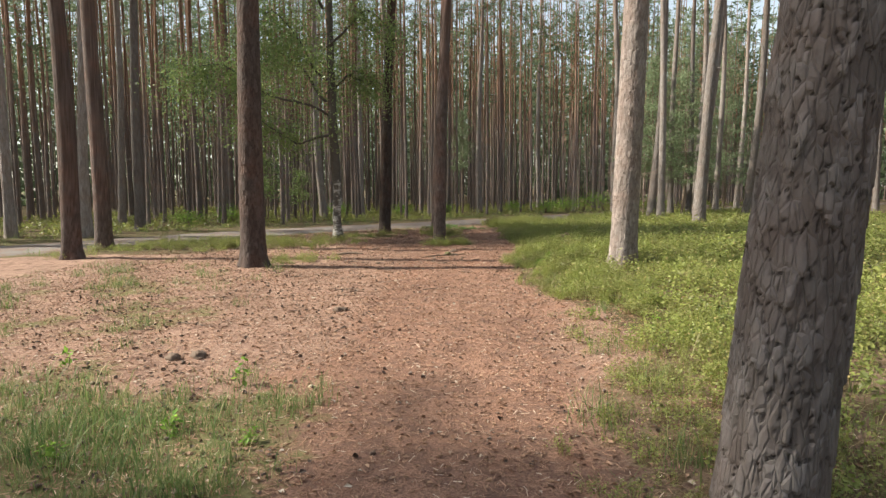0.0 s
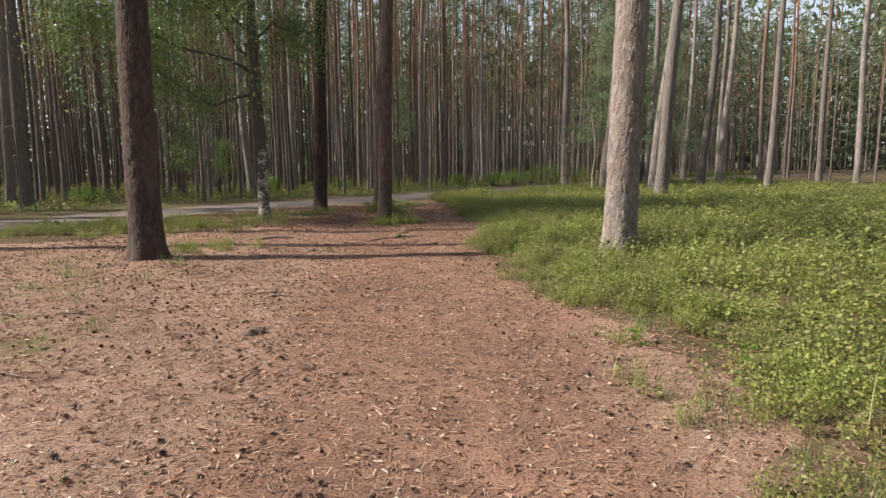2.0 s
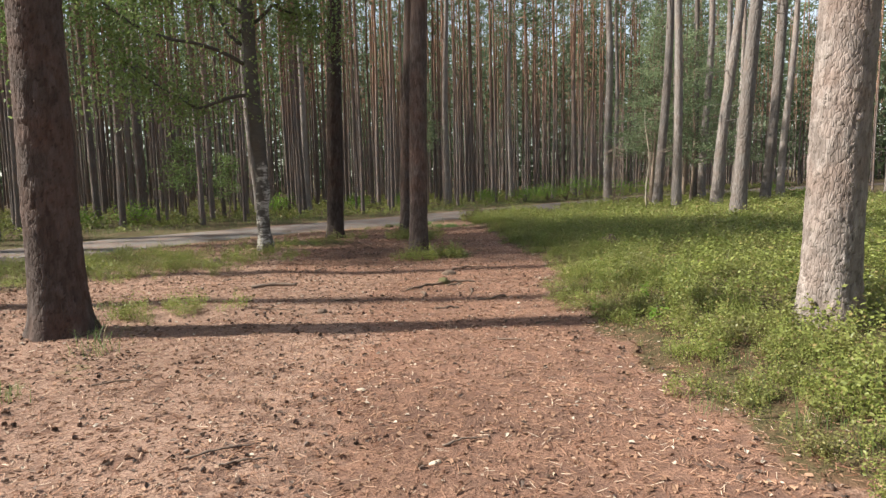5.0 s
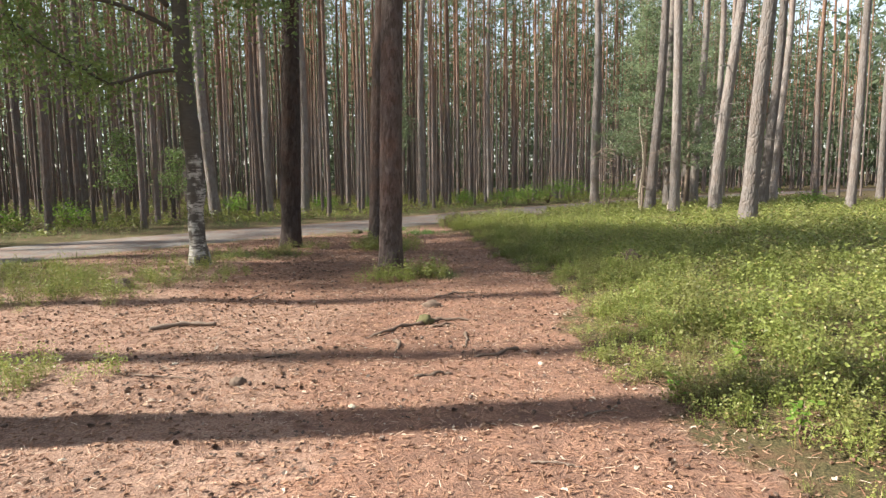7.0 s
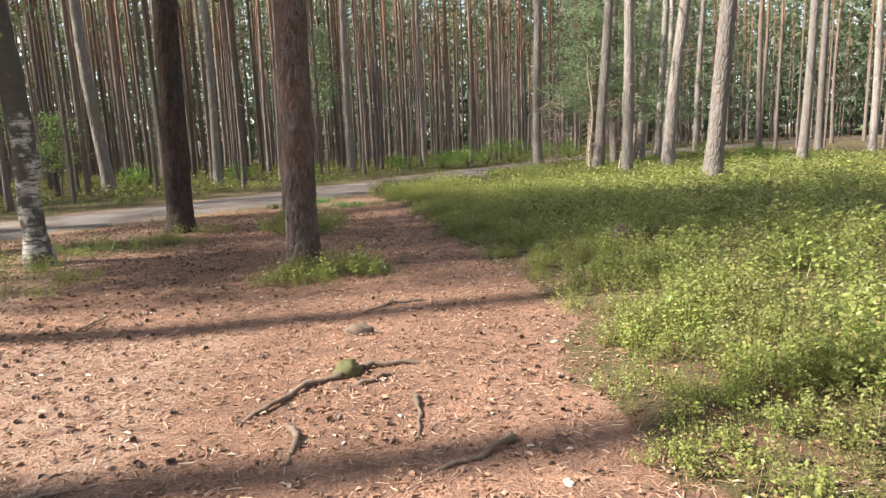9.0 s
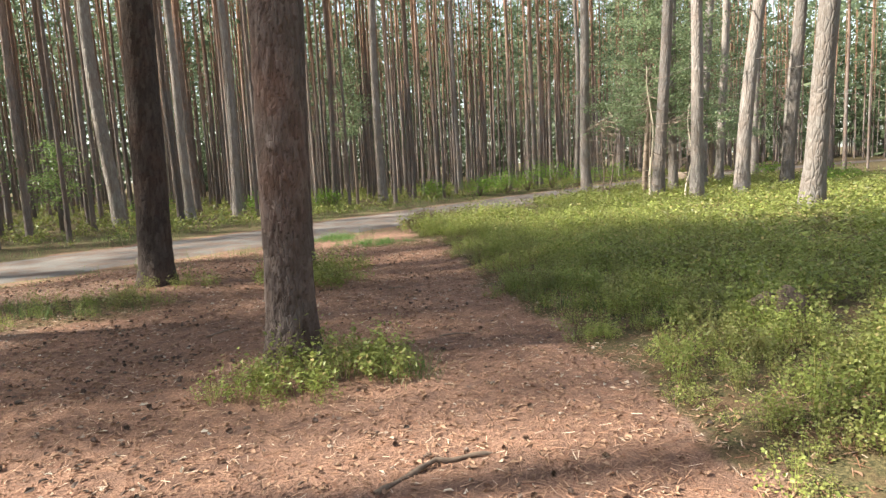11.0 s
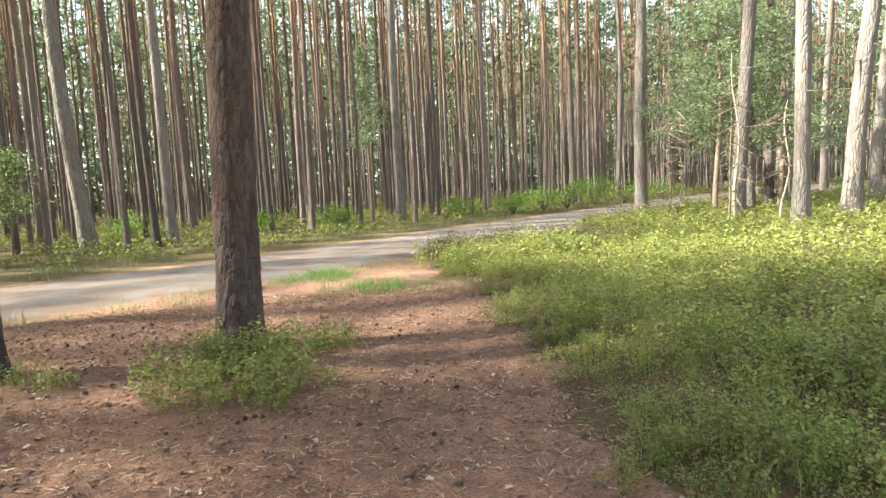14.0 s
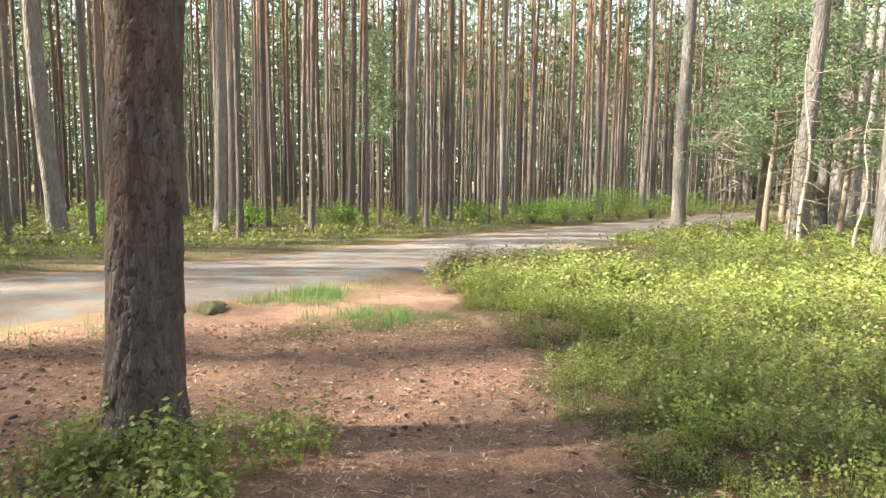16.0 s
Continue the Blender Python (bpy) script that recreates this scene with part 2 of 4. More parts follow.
def part(name, me, parent, label=""):
    ob = new(name, me)
    ob.parent = parent
    if label:
        tagged(ob, label)
    return ob


def tube(pts, radii, seg=8):
    """A closed-ended tube along points."""
    pts, radii = np.asarray(pts, float), np.asarray(radii, float)
    d = np.gradient(pts, axis=0)
    d /= np.linalg.norm(d, axis=1)[:, None] + 1e-9
    up = np.where(np.abs(d[:, 2:3]) > 0.9, [[1.0, 0, 0]], [[0, 0, 1.0]])
    a = np.cross(d, up)
    a /= np.linalg.norm(a, axis=1)[:, None]
    b = np.cross(d, a)
    th = np.linspace(0, 2 * np.pi, seg, endpoint=False)
    v = pts[:, None] + radii[:, None, None] * (np.cos(th)[None, :, None] * a[:, None] + np.sin(th)[None, :, None] * b[:, None])
    n = len(pts)
    i = np.arange(n - 1)[:, None] * seg
    j = np.arange(seg)[None]
    k = (j + 1) % seg
    q = np.stack([i + j, i + seg + j, i + seg + k, i + k], -1).reshape(-1, 4)
    v = np.concatenate([v.reshape(-1, 3), pts[:1], pts[-1:]])
    lo, hi = n * seg, n * seg + 1
    j = np.arange(seg)
    caps = np.concatenate([np.stack([np.full(seg, lo), j, (j + 1) % seg], -1),
                           np.stack([np.full(seg, hi), (n - 1) * seg + (j + 1) % seg, (n - 1) * seg + j], -1)])
    return v, q, caps


def join(pieces):
    """Join (verts, quads, tris) pieces."""
    vs, qs, ts, o = [], [], [], 0
    for v, q, t in pieces:
        vs.append(v)
        qs.append(np.asarray(q).reshape(-1, 4) + o)
        ts.append(np.asarray(t).reshape(-1, 3) + o)
        o += len(v)
    out = [np.concatenate(qs), np.concatenate(ts)]
    return np.concatenate(vs), [g for g in out if len(g)]


def turns(yaw, pitch, roll):
    """Rotation matrices Rz(yaw) Ry(pitch) Rx(roll) for arrays of angles."""
    cy, sy, cp, sp, cr, sr = np.cos(yaw), np.sin(yaw), np.cos(pitch), np.sin(pitch), np.cos(roll), np.sin(roll)
    return np.stack([np.stack([cy * cp, cy * sp * sr - sy * cr, cy * sp * cr + sy * sr], -1),
                     np.stack([sy * cp, sy * sp * sr + cy * cr, sy * sp * cr - cy * sr], -1),
                     np.stack([-sp, cp * sr, cp * cr], -1)], -2)


def scatter(tv, tf, places, mats, scales):
    """Copies of a template (verts, faces) at places, turned and scaled, as one vertex and face array."""
    scales = np.asarray(scales, float)
    if scales.ndim == 1:
        scales = scales[:, None]
    v = np.einsum("nij,mnj->nmi", mats, tv[:, None] * scales[None]) + places[:, None]
    f = (tf[None] + (np.arange(len(places)) * len(tv))[:, None, None]).reshape(-1, tf.shape[1])
    return v.reshape(-1, 3), f


LEAF_V = np.array([(0, 0, 0), (0.5, 0.27, 0.05), (1, 0, 0), (0.5, -0.27, 0.05)], float)
LEAF_F = np.array([(0, 1, 2, 3)])
BLADE_V = np.array([(0, -0.5, 0), (0, 0.5, 0), (1, 0, 0)], float)
BLADE_F = np.array([(0, 1, 2)])


# ---------------------------------------------------------------- the lie of the land
PATH_Y = [-6, 0, 4, 6.5, 10, 12.3, 14.6, 16.2, 18.2, 20.7, 23.3, 25.7, 27.8, 30.5]
PATH_X = [0.4, 0.6, 0.78, 1.13, 1.28, 1.36, 1.25, 1.78, 2.05, 1.9, 1.97, 2.12, 1.84, 2.2]
ROAD = [(-60, -20), (-28, 2), (-19, 10), (-14.2, 15.3), (-12.4, 17.7), (-10.2, 21.6), (-8.1, 24.6), (-5.5, 27.3), (-3, 29), (-0.6, 30.8), (1.4, 33), (4.2, 36), (7.2, 38.9), (11, 42.5), (14.5, 45.8), (18.5, 49.6), (24, 54), (40, 63), (90, 82)]
_rx, _ry = np.array(ROAD, float).T


def resample(xs, ys, step):
    s = np.concatenate([[0], np.cumsum(np.hypot(np.diff(xs), np.diff(ys)))])
    u = np.arange(0, s[-1], step)
    x, y = np.interp(u, s, xs), np.interp(u, s, ys)
    k = np.ones(9) / 9
    for _ in range(3):
        x[4:-4], y[4:-4] = np.convolve(x, k, "valid"), np.convolve(y, k, "valid")
    return x, y


ROAD_X, ROAD_Y = resample(_rx, _ry, 0.5)
ROAD_NX, ROAD_NY = -np.gradient(ROAD_Y), np.gradient(ROAD_X)
_l = np.hypot(ROAD_NX, ROAD_NY)
ROAD_NX, ROAD_NY = ROAD_NX / _l, ROAD_NY / _l


def rim(y):
    """Where the closed undergrowth beside the path begins."""
    return np.interp(y, PATH_Y, PATH_X) + 0.75 * (1 - sstep(7.2, 10.0, y)) * sstep(4.4, 5.8, y)


def road_side(x, y):
    """Signed distance from the road's middle; positive beyond it."""
    x, y = np.atleast_1d(np.asarray(x, float)), np.atleast_1d(np.asarray(y, float))
    out = np.empty(x.size)
    for a in range(0, x.size, 20000):
        xa, ya = x.ravel()[a:a + 20000, None], y.ravel()[a:a + 20000, None]
        i = np.argmin((xa - ROAD_X) ** 2 + (ya - ROAD_Y) ** 2, axis=1)
        out[a:a + 20000] = (xa[:, 0] - ROAD_X[i]) * ROAD_NX[i] + (ya[:, 0] - ROAD_Y[i]) * ROAD_NY[i]
    return out.reshape(x.shape)


def waves(x, y, s=1.0):
    """Gentle irregular field of about -1 to 1."""
    x, y = x / s, y / s
    return (np.sin(1.3 * x + 0.7 * y + 1) + np.sin(-0.9 * x + 1.7 * y + 2.3) + 0.7 * np.sin(2.9 * x + 2.1 * y + 0.4)
            + 0.6 * np.sin(3.7 * x - 2.6 * y + 5) + 0.4 * np.sin(6.1 * x + 4.7 * y)) / 3.0


def sstep(a, b, v):
    t = np.clip((v - a) / (b - a), 0, 1)
    return t * t * (3 - 2 * t)


def gz(x, y):
    """Height of the ground."""
    x, y = np.asarray(x, float), np.asarray(y, float)
    z = -0.045 + 0.0043 * 50 * np.tanh(x / 50) - 0.0093 * 80 * np.tanh(y / 80)
    r = road_side(x, y).reshape(x.shape)
    off = sstep(1.9, 3.2, np.abs(r))
    edge = np.interp(y, PATH_Y, PATH_X)
    bank = sstep(0.0, 0.9, x - edge) * 0.07 + sstep(2.2, 5, edge - x) * 0.05
    return z + off * (bank + 0.022 * waves(x, y, 1.1) + 0.012 * waves(x + 7, y, 0.35))


def gz1(x, y):
    return float(gz(np.array([x]), np.array([y]))[0])


def cover(x, y):
    """path, moss and verge shares of the ground at a place; the path share also paints shade on litter."""
    r = road_side(x, y).reshape(x.shape)
    edge = np.interp(y, PATH_Y, PATH_X)
    beyond = sstep(1.9, 2.7, r)
    mid = edge - 1.0 - 0.25 * sstep(14, 20, y)
    path = (1 - sstep(0.4, 2.1, np.abs(x - mid + 0.25 * waves(x, y, 0.8)))) * (1 - sstep(-3, -1.5, r))
    # shade painted with the darker path colour, left of the path and at its mouth
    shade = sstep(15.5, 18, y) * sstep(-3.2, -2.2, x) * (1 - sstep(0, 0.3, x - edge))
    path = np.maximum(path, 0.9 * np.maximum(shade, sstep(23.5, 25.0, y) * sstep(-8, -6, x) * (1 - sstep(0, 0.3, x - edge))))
    moss = sstep(-0.1, 0.35, x - rim(y) + 0.2 * waves(x, y, 0.4)) * (1 - sstep(-2.6, -2, r)) * np.where(y < 6, 0.55, 0.95)
    left = sstep(2.0, 3.6, -x - 3.2 + 0) * sstep(15, 16.5, y)
    moss = np.maximum(moss, np.maximum(left, beyond))
    tufty = 1 - sstep(0.5, 1.1, np.hypot((x + 2.9) / 1.7, (y - 22.1) / 1.1) + 0.2 * waves(x, y, 0.4))
    mouth = sstep(25.0, 26.5, y) * sstep(-4.5, -3.0, x) * (1 - sstep(-2.6, -2, r)) * np.clip(0.35 + 0.5 * waves(x, y, 0.8), 0, 0.75)
    moss = np.maximum(moss, np.maximum(0.7 * tufty, mouth))
    verge = (sstep(-3.4, -2.4, r) * (1 - sstep(2.3, 3.5, r))) * np.where(r < 0, 0.42, 0.4)
    near = sstep(0.2, 1.2, -x - 0.1) * (1 - sstep(4.2, 5.4, y)) * 0.75
    dry = sstep(1.6, 3.4, -x) * (1 - sstep(11, 15, y)) * np.clip(0.3 + 0.45 * waves(x, y, 0.9) + 0.2 * waves(x, y, 0.3), 0, 0.7)
    return path, moss, np.maximum(np.maximum(verge, near), dry)


def build_ground():
    """One sheet, fine near the path and coarse towards the horizon."""
    def axis(lo, hi, step, far):
        core = np.arange(lo, hi + 1e-6, step)
        out = [step]
        while sum(out) < far:
            out.append(out[-1] * 1.25)
        g = np.cumsum(out)
        return np.concatenate([(lo - g)[::-1], core, hi + g])
    ax, ay = axis(-13, 16, 0.15, 900), axis(-3, 46, 0.16, 900)
    X, Y = np.meshgrid(ax, ay)
    Z = gz(X.ravel(), Y.ravel())
    nx, ny = len(ax), len(ay)
    i = np.arange(ny - 1)[:, None] * nx + np.arange(nx - 1)[None]
    f = np.stack([i, i + 1, i + nx + 1, i + nx], -1).reshape(-1, 4)
    me = mesh_np("ground", np.stack([X.ravel(), Y.ravel(), Z], -1), f, MAT_GROUND, True)
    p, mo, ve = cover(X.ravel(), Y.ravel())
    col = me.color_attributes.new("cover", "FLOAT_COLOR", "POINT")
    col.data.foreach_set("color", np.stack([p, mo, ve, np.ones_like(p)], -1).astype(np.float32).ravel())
    tagged(new("ground", me), "forest floor of brown needle litter, moss and worn earth", "ground", kind="structure")


def build_road():
    w = np.linspace(-1, 1, 15)
    n = len(ROAD_X)
    rag = 0.22 * waves(ROAD_X * 1.7, ROAD_Y * 1.7, 0.8), 0.22 * waves(ROAD_X * 1.7 + 9, ROAD_Y * 1.7, 0.8)
    half = np.where(w[None] < 0, 1.95 + rag[0][:, None], 1.95 + rag[1][:, None])
    X, Y = ROAD_X[:, None] + ROAD_NX[:, None] * w * half, ROAD_Y[:, None] + ROAD_NY[:, None] * w * half
    Z = gz(X.ravel(), Y.ravel()).reshape(X.shape) + 0.035 * (1 - w[None] ** 4) - 0.025 * np.exp(-((np.abs(w[None]) - 0.45) / 0.15) ** 2) + 0.012
    Z = np.where(np.abs(w[None]) > 0.99, Z - 0.05, Z)
    i = np.arange(n - 1)[:, None] * 15 + np.arange(14)[None]
    f = np.stack([i, i + 1, i + 16, i + 15], -1).reshape(-1, 4)
    me = mesh_np("road", np.stack([X.ravel(), Y.ravel(), Z.ravel()], -1), f, MAT_ROAD, True)
    tagged(new("road", me), "grey packed gravel forest road with brown needle drifts", "road", kind="structure")


build_ground()
build_road()


# ---------------------------------------------------------------- trees
def trunk_axis(h, lean, bend, rs, n):
    """Points up a trunk from 0.3 m under ground."""
    z = np.concatenate([[-0.3], np.linspace(0, 1, n - 1) ** 1.0 * h])
    u = np.clip(z / h, 0, 1)
    x = lean[0] * z + bend[0] * np.sin(u * math.pi) + 0.05 * np.sin(u * 9 + rs[0])
    y = lean[1] * z + bend[1] * np.sin(u * math.pi) + 0.05 * np.sin(u * 8 + rs[1])
    return np.stack([x, y, z], -1)


def trunk_radius(z, r, h, flare=0.35):
    return r * (1 - 0.62 * np.clip(z / h, 0, 1) ** 1.15) * (1 + flare * np.exp(-np.clip(z, 0, None) / 0.22))


def bark_trunk(r, h, lean, seed, deep=1.0, fine_to=5.0, step=0.02, size=(0.058, 0.14)):
    """A trunk with raised plates and open furrows in its bark."""
    g = np.random.default_rng(seed)
    zs = [-0.3]
    dz = step
    while zs[-1] < h:
        zs.append(zs[-1] + dz)
        if zs[-1] > fine_to:
            dz = min(dz * 1.15, 0.5)
    zs = np.array(zs)
    nu = int(min(230, max(72, 2 * math.pi * r / step * 1.35)))
    th = np.linspace(0, 2 * np.pi, nu, endpoint=False)
    TH, Z = np.meshgrid(th, zs)
    wu = 0.2 * np.sin(4 * Z + 3 * np.sin(TH) + seed) + 0.06 * np.sin(19 * Z + 2 * TH + seed) + 0.03 * np.sin(67 * Z + 5 * TH)
    wv = 0.35 * np.sin(3 * TH + seed) + 0.22 * np.sin(8 * TH + 2 * Z) + 0.10 * np.sin(31 * TH + 5 * Z)

    def cells_of(width, height, key):
        gg = np.random.default_rng(key)
        cells = max(7, round(2 * math.pi * r / width))
        U, V = TH / (2 * np.pi) * cells + wu, Z / height + wv
        rows = int(V.max()) + 8
        ju, jv, jh = gg.uniform(0.1, 0.9, (cells, rows)), gg.uniform(0.02, 0.98, (cells, rows)), gg.uniform(0, 1, (cells, rows))
        iu, iv = np.floor(U).astype(int), np.floor(V).astype(int)
        f1, f2, hh, rise = np.full(U.shape, 9.0), np.full(U.shape, 9.0), np.zeros(U.shape), np.zeros(U.shape)
        for a in (-1, 0, 1):
            for b in (-1, 0, 1):
                cu, cw = (iu + a) % cells, (iv + b + 4) % rows
                dv = V - (iv + b + jv[cu, cw])
                d = np.abs(U - (iu + a + ju[cu, cw])) ** 1.2 * 1.25 + 0.6 * np.abs(dv) ** 1.5
                near = d < f1
                f2 = np.where(near, f1, np.minimum(f2, d))
                hh = np.where(near, jh[cu, cw], hh)
                rise = np.where(near, dv, rise)
                f1 = np.where(near, d, f1)
        return f2 - f1, hh, rise
    gap, hh, rise = cells_of(*size, seed)
    hh2 = cells_of(0.034, 0.06, seed + 50)[1]
    plate = sstep(0.0, 0.045, gap)
    fade = 1 - 0.8 * sstep(3.5, 8, Z)
    rel = deep * fade * plate * (0.012 + 0.008 * (hh - 0.5) - 0.006 * rise * hh + 0.003 * (hh2 - 0.5))
    lobes = 1 + 0.10 * np.exp(-np.clip(Z, 0, None) / 0.25) * np.sin(5 * TH + seed) + 0.02 * np.sin(2 * TH + 0.7 * Z)
    R = trunk_radius(Z, r, h) * lobes + rel
    ux = lean[0] * Z + 0.04 * np.sin(Z * 0.5 + seed)
    uy = lean[1] * Z + 0.04 * np.cos(Z * 0.43 + seed)
    v = np.stack([ux + R * np.cos(TH), uy + R * np.sin(TH), Z], -1).reshape(-1, 3)
    n = len(zs)
    i, j = np.arange(n - 1)[:, None] * nu, np.arange(nu)[None]
    q = np.stack([i + j, i + (j + 1) % nu, i + nu + (j + 1) % nu, i + nu + j], -1).reshape(-1, 4)
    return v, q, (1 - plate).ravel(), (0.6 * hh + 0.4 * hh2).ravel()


def crown_mesh(name, h, seed, base=0.5, limbs=20, reach=2.4, clumps=8, blades=12, mat=None, blade=(0.36, 0.055)):
    """Limbs and tufts of needles: (limb mesh, needle mesh)."""
    g = np.random.default_rng(seed)
    pieces, spots = [], []
    for i in range(limbs):
        u = (i + g.uniform(0, 0.9)) / limbs
        z = h * (base + (0.97 - base) * u)
        ln = reach * (0.55 + 0.9 * u) * (1.25 - u) * g.uniform(0.7, 1.2) + 0.25
        a = i * 2.4 + g.uniform(-0.5, 0.5)
        rise = g.uniform(-0.1, 0.35) + 0.45 * u
        s = np.linspace(0, 1, 5)
        p = np.stack([np.cos(a + 0.3 * s) * ln * s, np.sin(a + 0.3 * s) * ln * s, z + ln * (rise * s - 0.15 * s * s)], -1)
        pieces.append(tube(p, 0.035 * (1 - 0.8 * s) * (1.3 - u), 3))
        for k in range(clumps):
            w = g.uniform(0.35, 1.05)
            spots.append((np.array([np.cos(a + 0.3 * w) * ln * w, np.sin(a + 0.3 * w) * ln * w, z + ln * (rise * w - 0.15 * w * w)])) + g.normal(0, 0.22, 3) * (1, 1, 0.7))
    spots = np.repeat(np.array(spots), blades, 0)
    n = len(spots)
    spots = spots + g.normal(0, 0.10, (n, 3))
    m = turns(g.uniform(0, 6.283, n), g.normal(-0.35, 0.55, n), g.uniform(0, 3.14, n))
    sc = np.stack([g.uniform(0.6, 1.2, n) * blade[0], g.uniform(0.7, 1.3, n) * blade[1], np.ones(n)], -1)
    v, f = scatter(BLADE_V, BLADE_F, spots, m, sc)
    lv, lf = join(pieces)
    return lv, lf, mesh_np(name, v, f, mat or MAT_NEEDLES)


def dead_limbs(h, seed, count, lo=0.15, hi=0.5, length=0.9, r=0.1):
    g = np.random.default_rng(seed)
    out = []
    for i in range(count):
        z, a, ln = h * g.uniform(lo, hi), g.uniform(0, 6.283), length * g.uniform(0.3, 1.2)
        s = np.linspace(0, 1, 4)
        droop = g.uniform(-0.5, 0.15)
        p = np.stack([np.cos(a) * (r * 0.5 + ln * s), np.sin(a) * (r * 0.5 + ln * s) + 0.1 * ln * s * s, z + ln * droop * s], -1)
        out.append(tube(p, 0.012 * (1.1 - s), 4))
    return out


def stand(name, x, y, label, category, group="", sink=0.0):
    e = new(name)
    e.location = (x, y, gz1(x, y) - sink)
    return tagged(e, label, category, group)


# big pines beside the path: x, y, diameter, lean, bark depth
BIG = [
    (1.19, 2.25, 0.375, (0.115, 0.01), 1.2),
    (-3.91, 13.1, 0.50, (-0.004, 0.0), 1.0),
    (3.56, 12.05, 0.50, (0.012, 0.0), 1.0),
    (-8.85, 14.9, 0.42, (0.0, 0.0), 0.8),
    (-9.5, 17.5, 0.44, (0.0, 0.0), 0.8),
    (-2.2, 23.5, 0.42, (0.05, 0.0), 1.0),
    (-0.09, 19.3, 0.36, (0.038, 0.0), 1.0),
    (-0.2, 24.0, 0.37, (0.035, 0.0), 1.0),
]
crown_sets = []
for k in range(5):
    crown_sets.append(crown_mesh("pine_crown", 21, 40 + k, 0.55 + 0.03 * k, 22, 2.6, 8, 11))
for k, (x, y, dia, lean, deep) in enumerate(BIG):
    wide = (1, 1, 1, 1, 1.6, 1.3, 1.0, 1.2)[k]
    tree = stand("pine_tree", x, y, ["mature pine with deeply plated grey-brown bark beside the path", "mature pine with furrowed brown bark in needle litter",
                                     "sunlit mature pine rising from bilberry bushes"][0 if k in (0, 6, 7) else 2 if k == 2 else 1], "tree", "mature pines")
    h = 20 + (k * 37 % 5)
    v, q, t, tint = bark_trunk(dia / 2 - 0.012, h, lean, 3 + k, deep, (3.2, 5.5, 5.5, 0.5, 0.5, 4.5, 4.0, 3.5)[k], (0.0115, 0.018, 0.018, 0.04, 0.04, 0.016, 0.0115, 0.0125)[k], (0.07, 0.12) if k == 0 else (0.058, 0.13))
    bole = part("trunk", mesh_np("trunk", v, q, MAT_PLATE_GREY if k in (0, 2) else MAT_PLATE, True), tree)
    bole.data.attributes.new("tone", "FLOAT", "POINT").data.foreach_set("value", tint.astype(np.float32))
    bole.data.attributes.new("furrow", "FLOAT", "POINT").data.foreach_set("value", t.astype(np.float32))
    lv, lf, needles = crown_sets[k % 5]
    off = (lean[0] * 14, lean[1] * 14, h - 21)
    limb = tagged(part("limb_work", mesh_np("limbs", lv, lf, MAT_BARK, True), tree), kind="stuff")
    crown = part("crown", needles, tree, "dark green needle crown")
    limb.location = crown.location = off
    limb.scale = crown.scale = (wide, wide, 1)

# standing pines of the wood: shared trunk meshes of four builds
TRUNKS = []
GREYS = []
for k in range(6):
    g = np.random.default_rng(90 + k)
    h = 19 + k % 3
    ax = trunk_axis(h, (g.uniform(-0.012, 0.012), g.uniform(-0.012, 0.012)), g.uniform(-0.18, 0.18, 2), g.uniform(0, 6, 2), 22)
    r = trunk_radius(ax[:, 2], 0.13, h, 0.3)
    bits = [tube(ax, r, 10)] + dead_limbs(h, 30 + k, 10, 0.12, 0.5, 0.9, 0.1)
    v, f = join(bits)
    TRUNKS.append((mesh_np("trunk", v, f, MAT_BARK, True), h))
    GREYS.append((mesh_np("trunk", v, f, MAT_GREY, True), h))
CROWNS = []
for k in range(6):
    lv, lf, needles = crown_mesh("pine_crown", 20, 60 + k, 0.58 + 0.025 * k, 11, 1.35, 4, 8)
    CROWNS.append((mesh_np("limbs", lv, lf, MAT_BARK, True), needles))

FULL = [(mesh_np("limbs", a, b, MAT_BARK, True), c) for a, b, c in crown_sets]
counter = [0]


def pine(x, y, dia, label, group, tall=1.0, yaw=None, lean=(0, 0), grey=False, dense=False):
    k = counter[0]
    counter[0] += 1
    tree = stand("pine_tree", x, y, label, "tree", group)
    yaw = (k * 2.399) % 6.283 if yaw is None else yaw
    tree.rotation_euler = (-lean[1], lean[0], yaw) if not any(lean) else (0, 0, 0)
    me, h = (GREYS if grey else TRUNKS)[k % 6]
    s = dia / 0.26
    t = part("trunk", me, tree)
    t.scale = (s, s, tall)
    li, ne = FULL[k % 5] if dense else CROWNS[(k * 5 + 2) % 6]
    wide = 1.4 if dense else 0.62 + 0.3 * min(s, 1.8)
    a, b = tagged(part("limb_work", li, tree), kind="stuff"), part("crown", ne, tree, "green needle crown")
    a.scale = b.scale = (wide, wide, tall)
    a.rotation_euler = b.rotation_euler = (0, 0, k * 1.7)
    if any(lean):
        tree.rotation_euler = (-lean[1], lean[0], 0)
    return tree


taken = [(x, y, 1.6) for x, y, *_ in BIG]
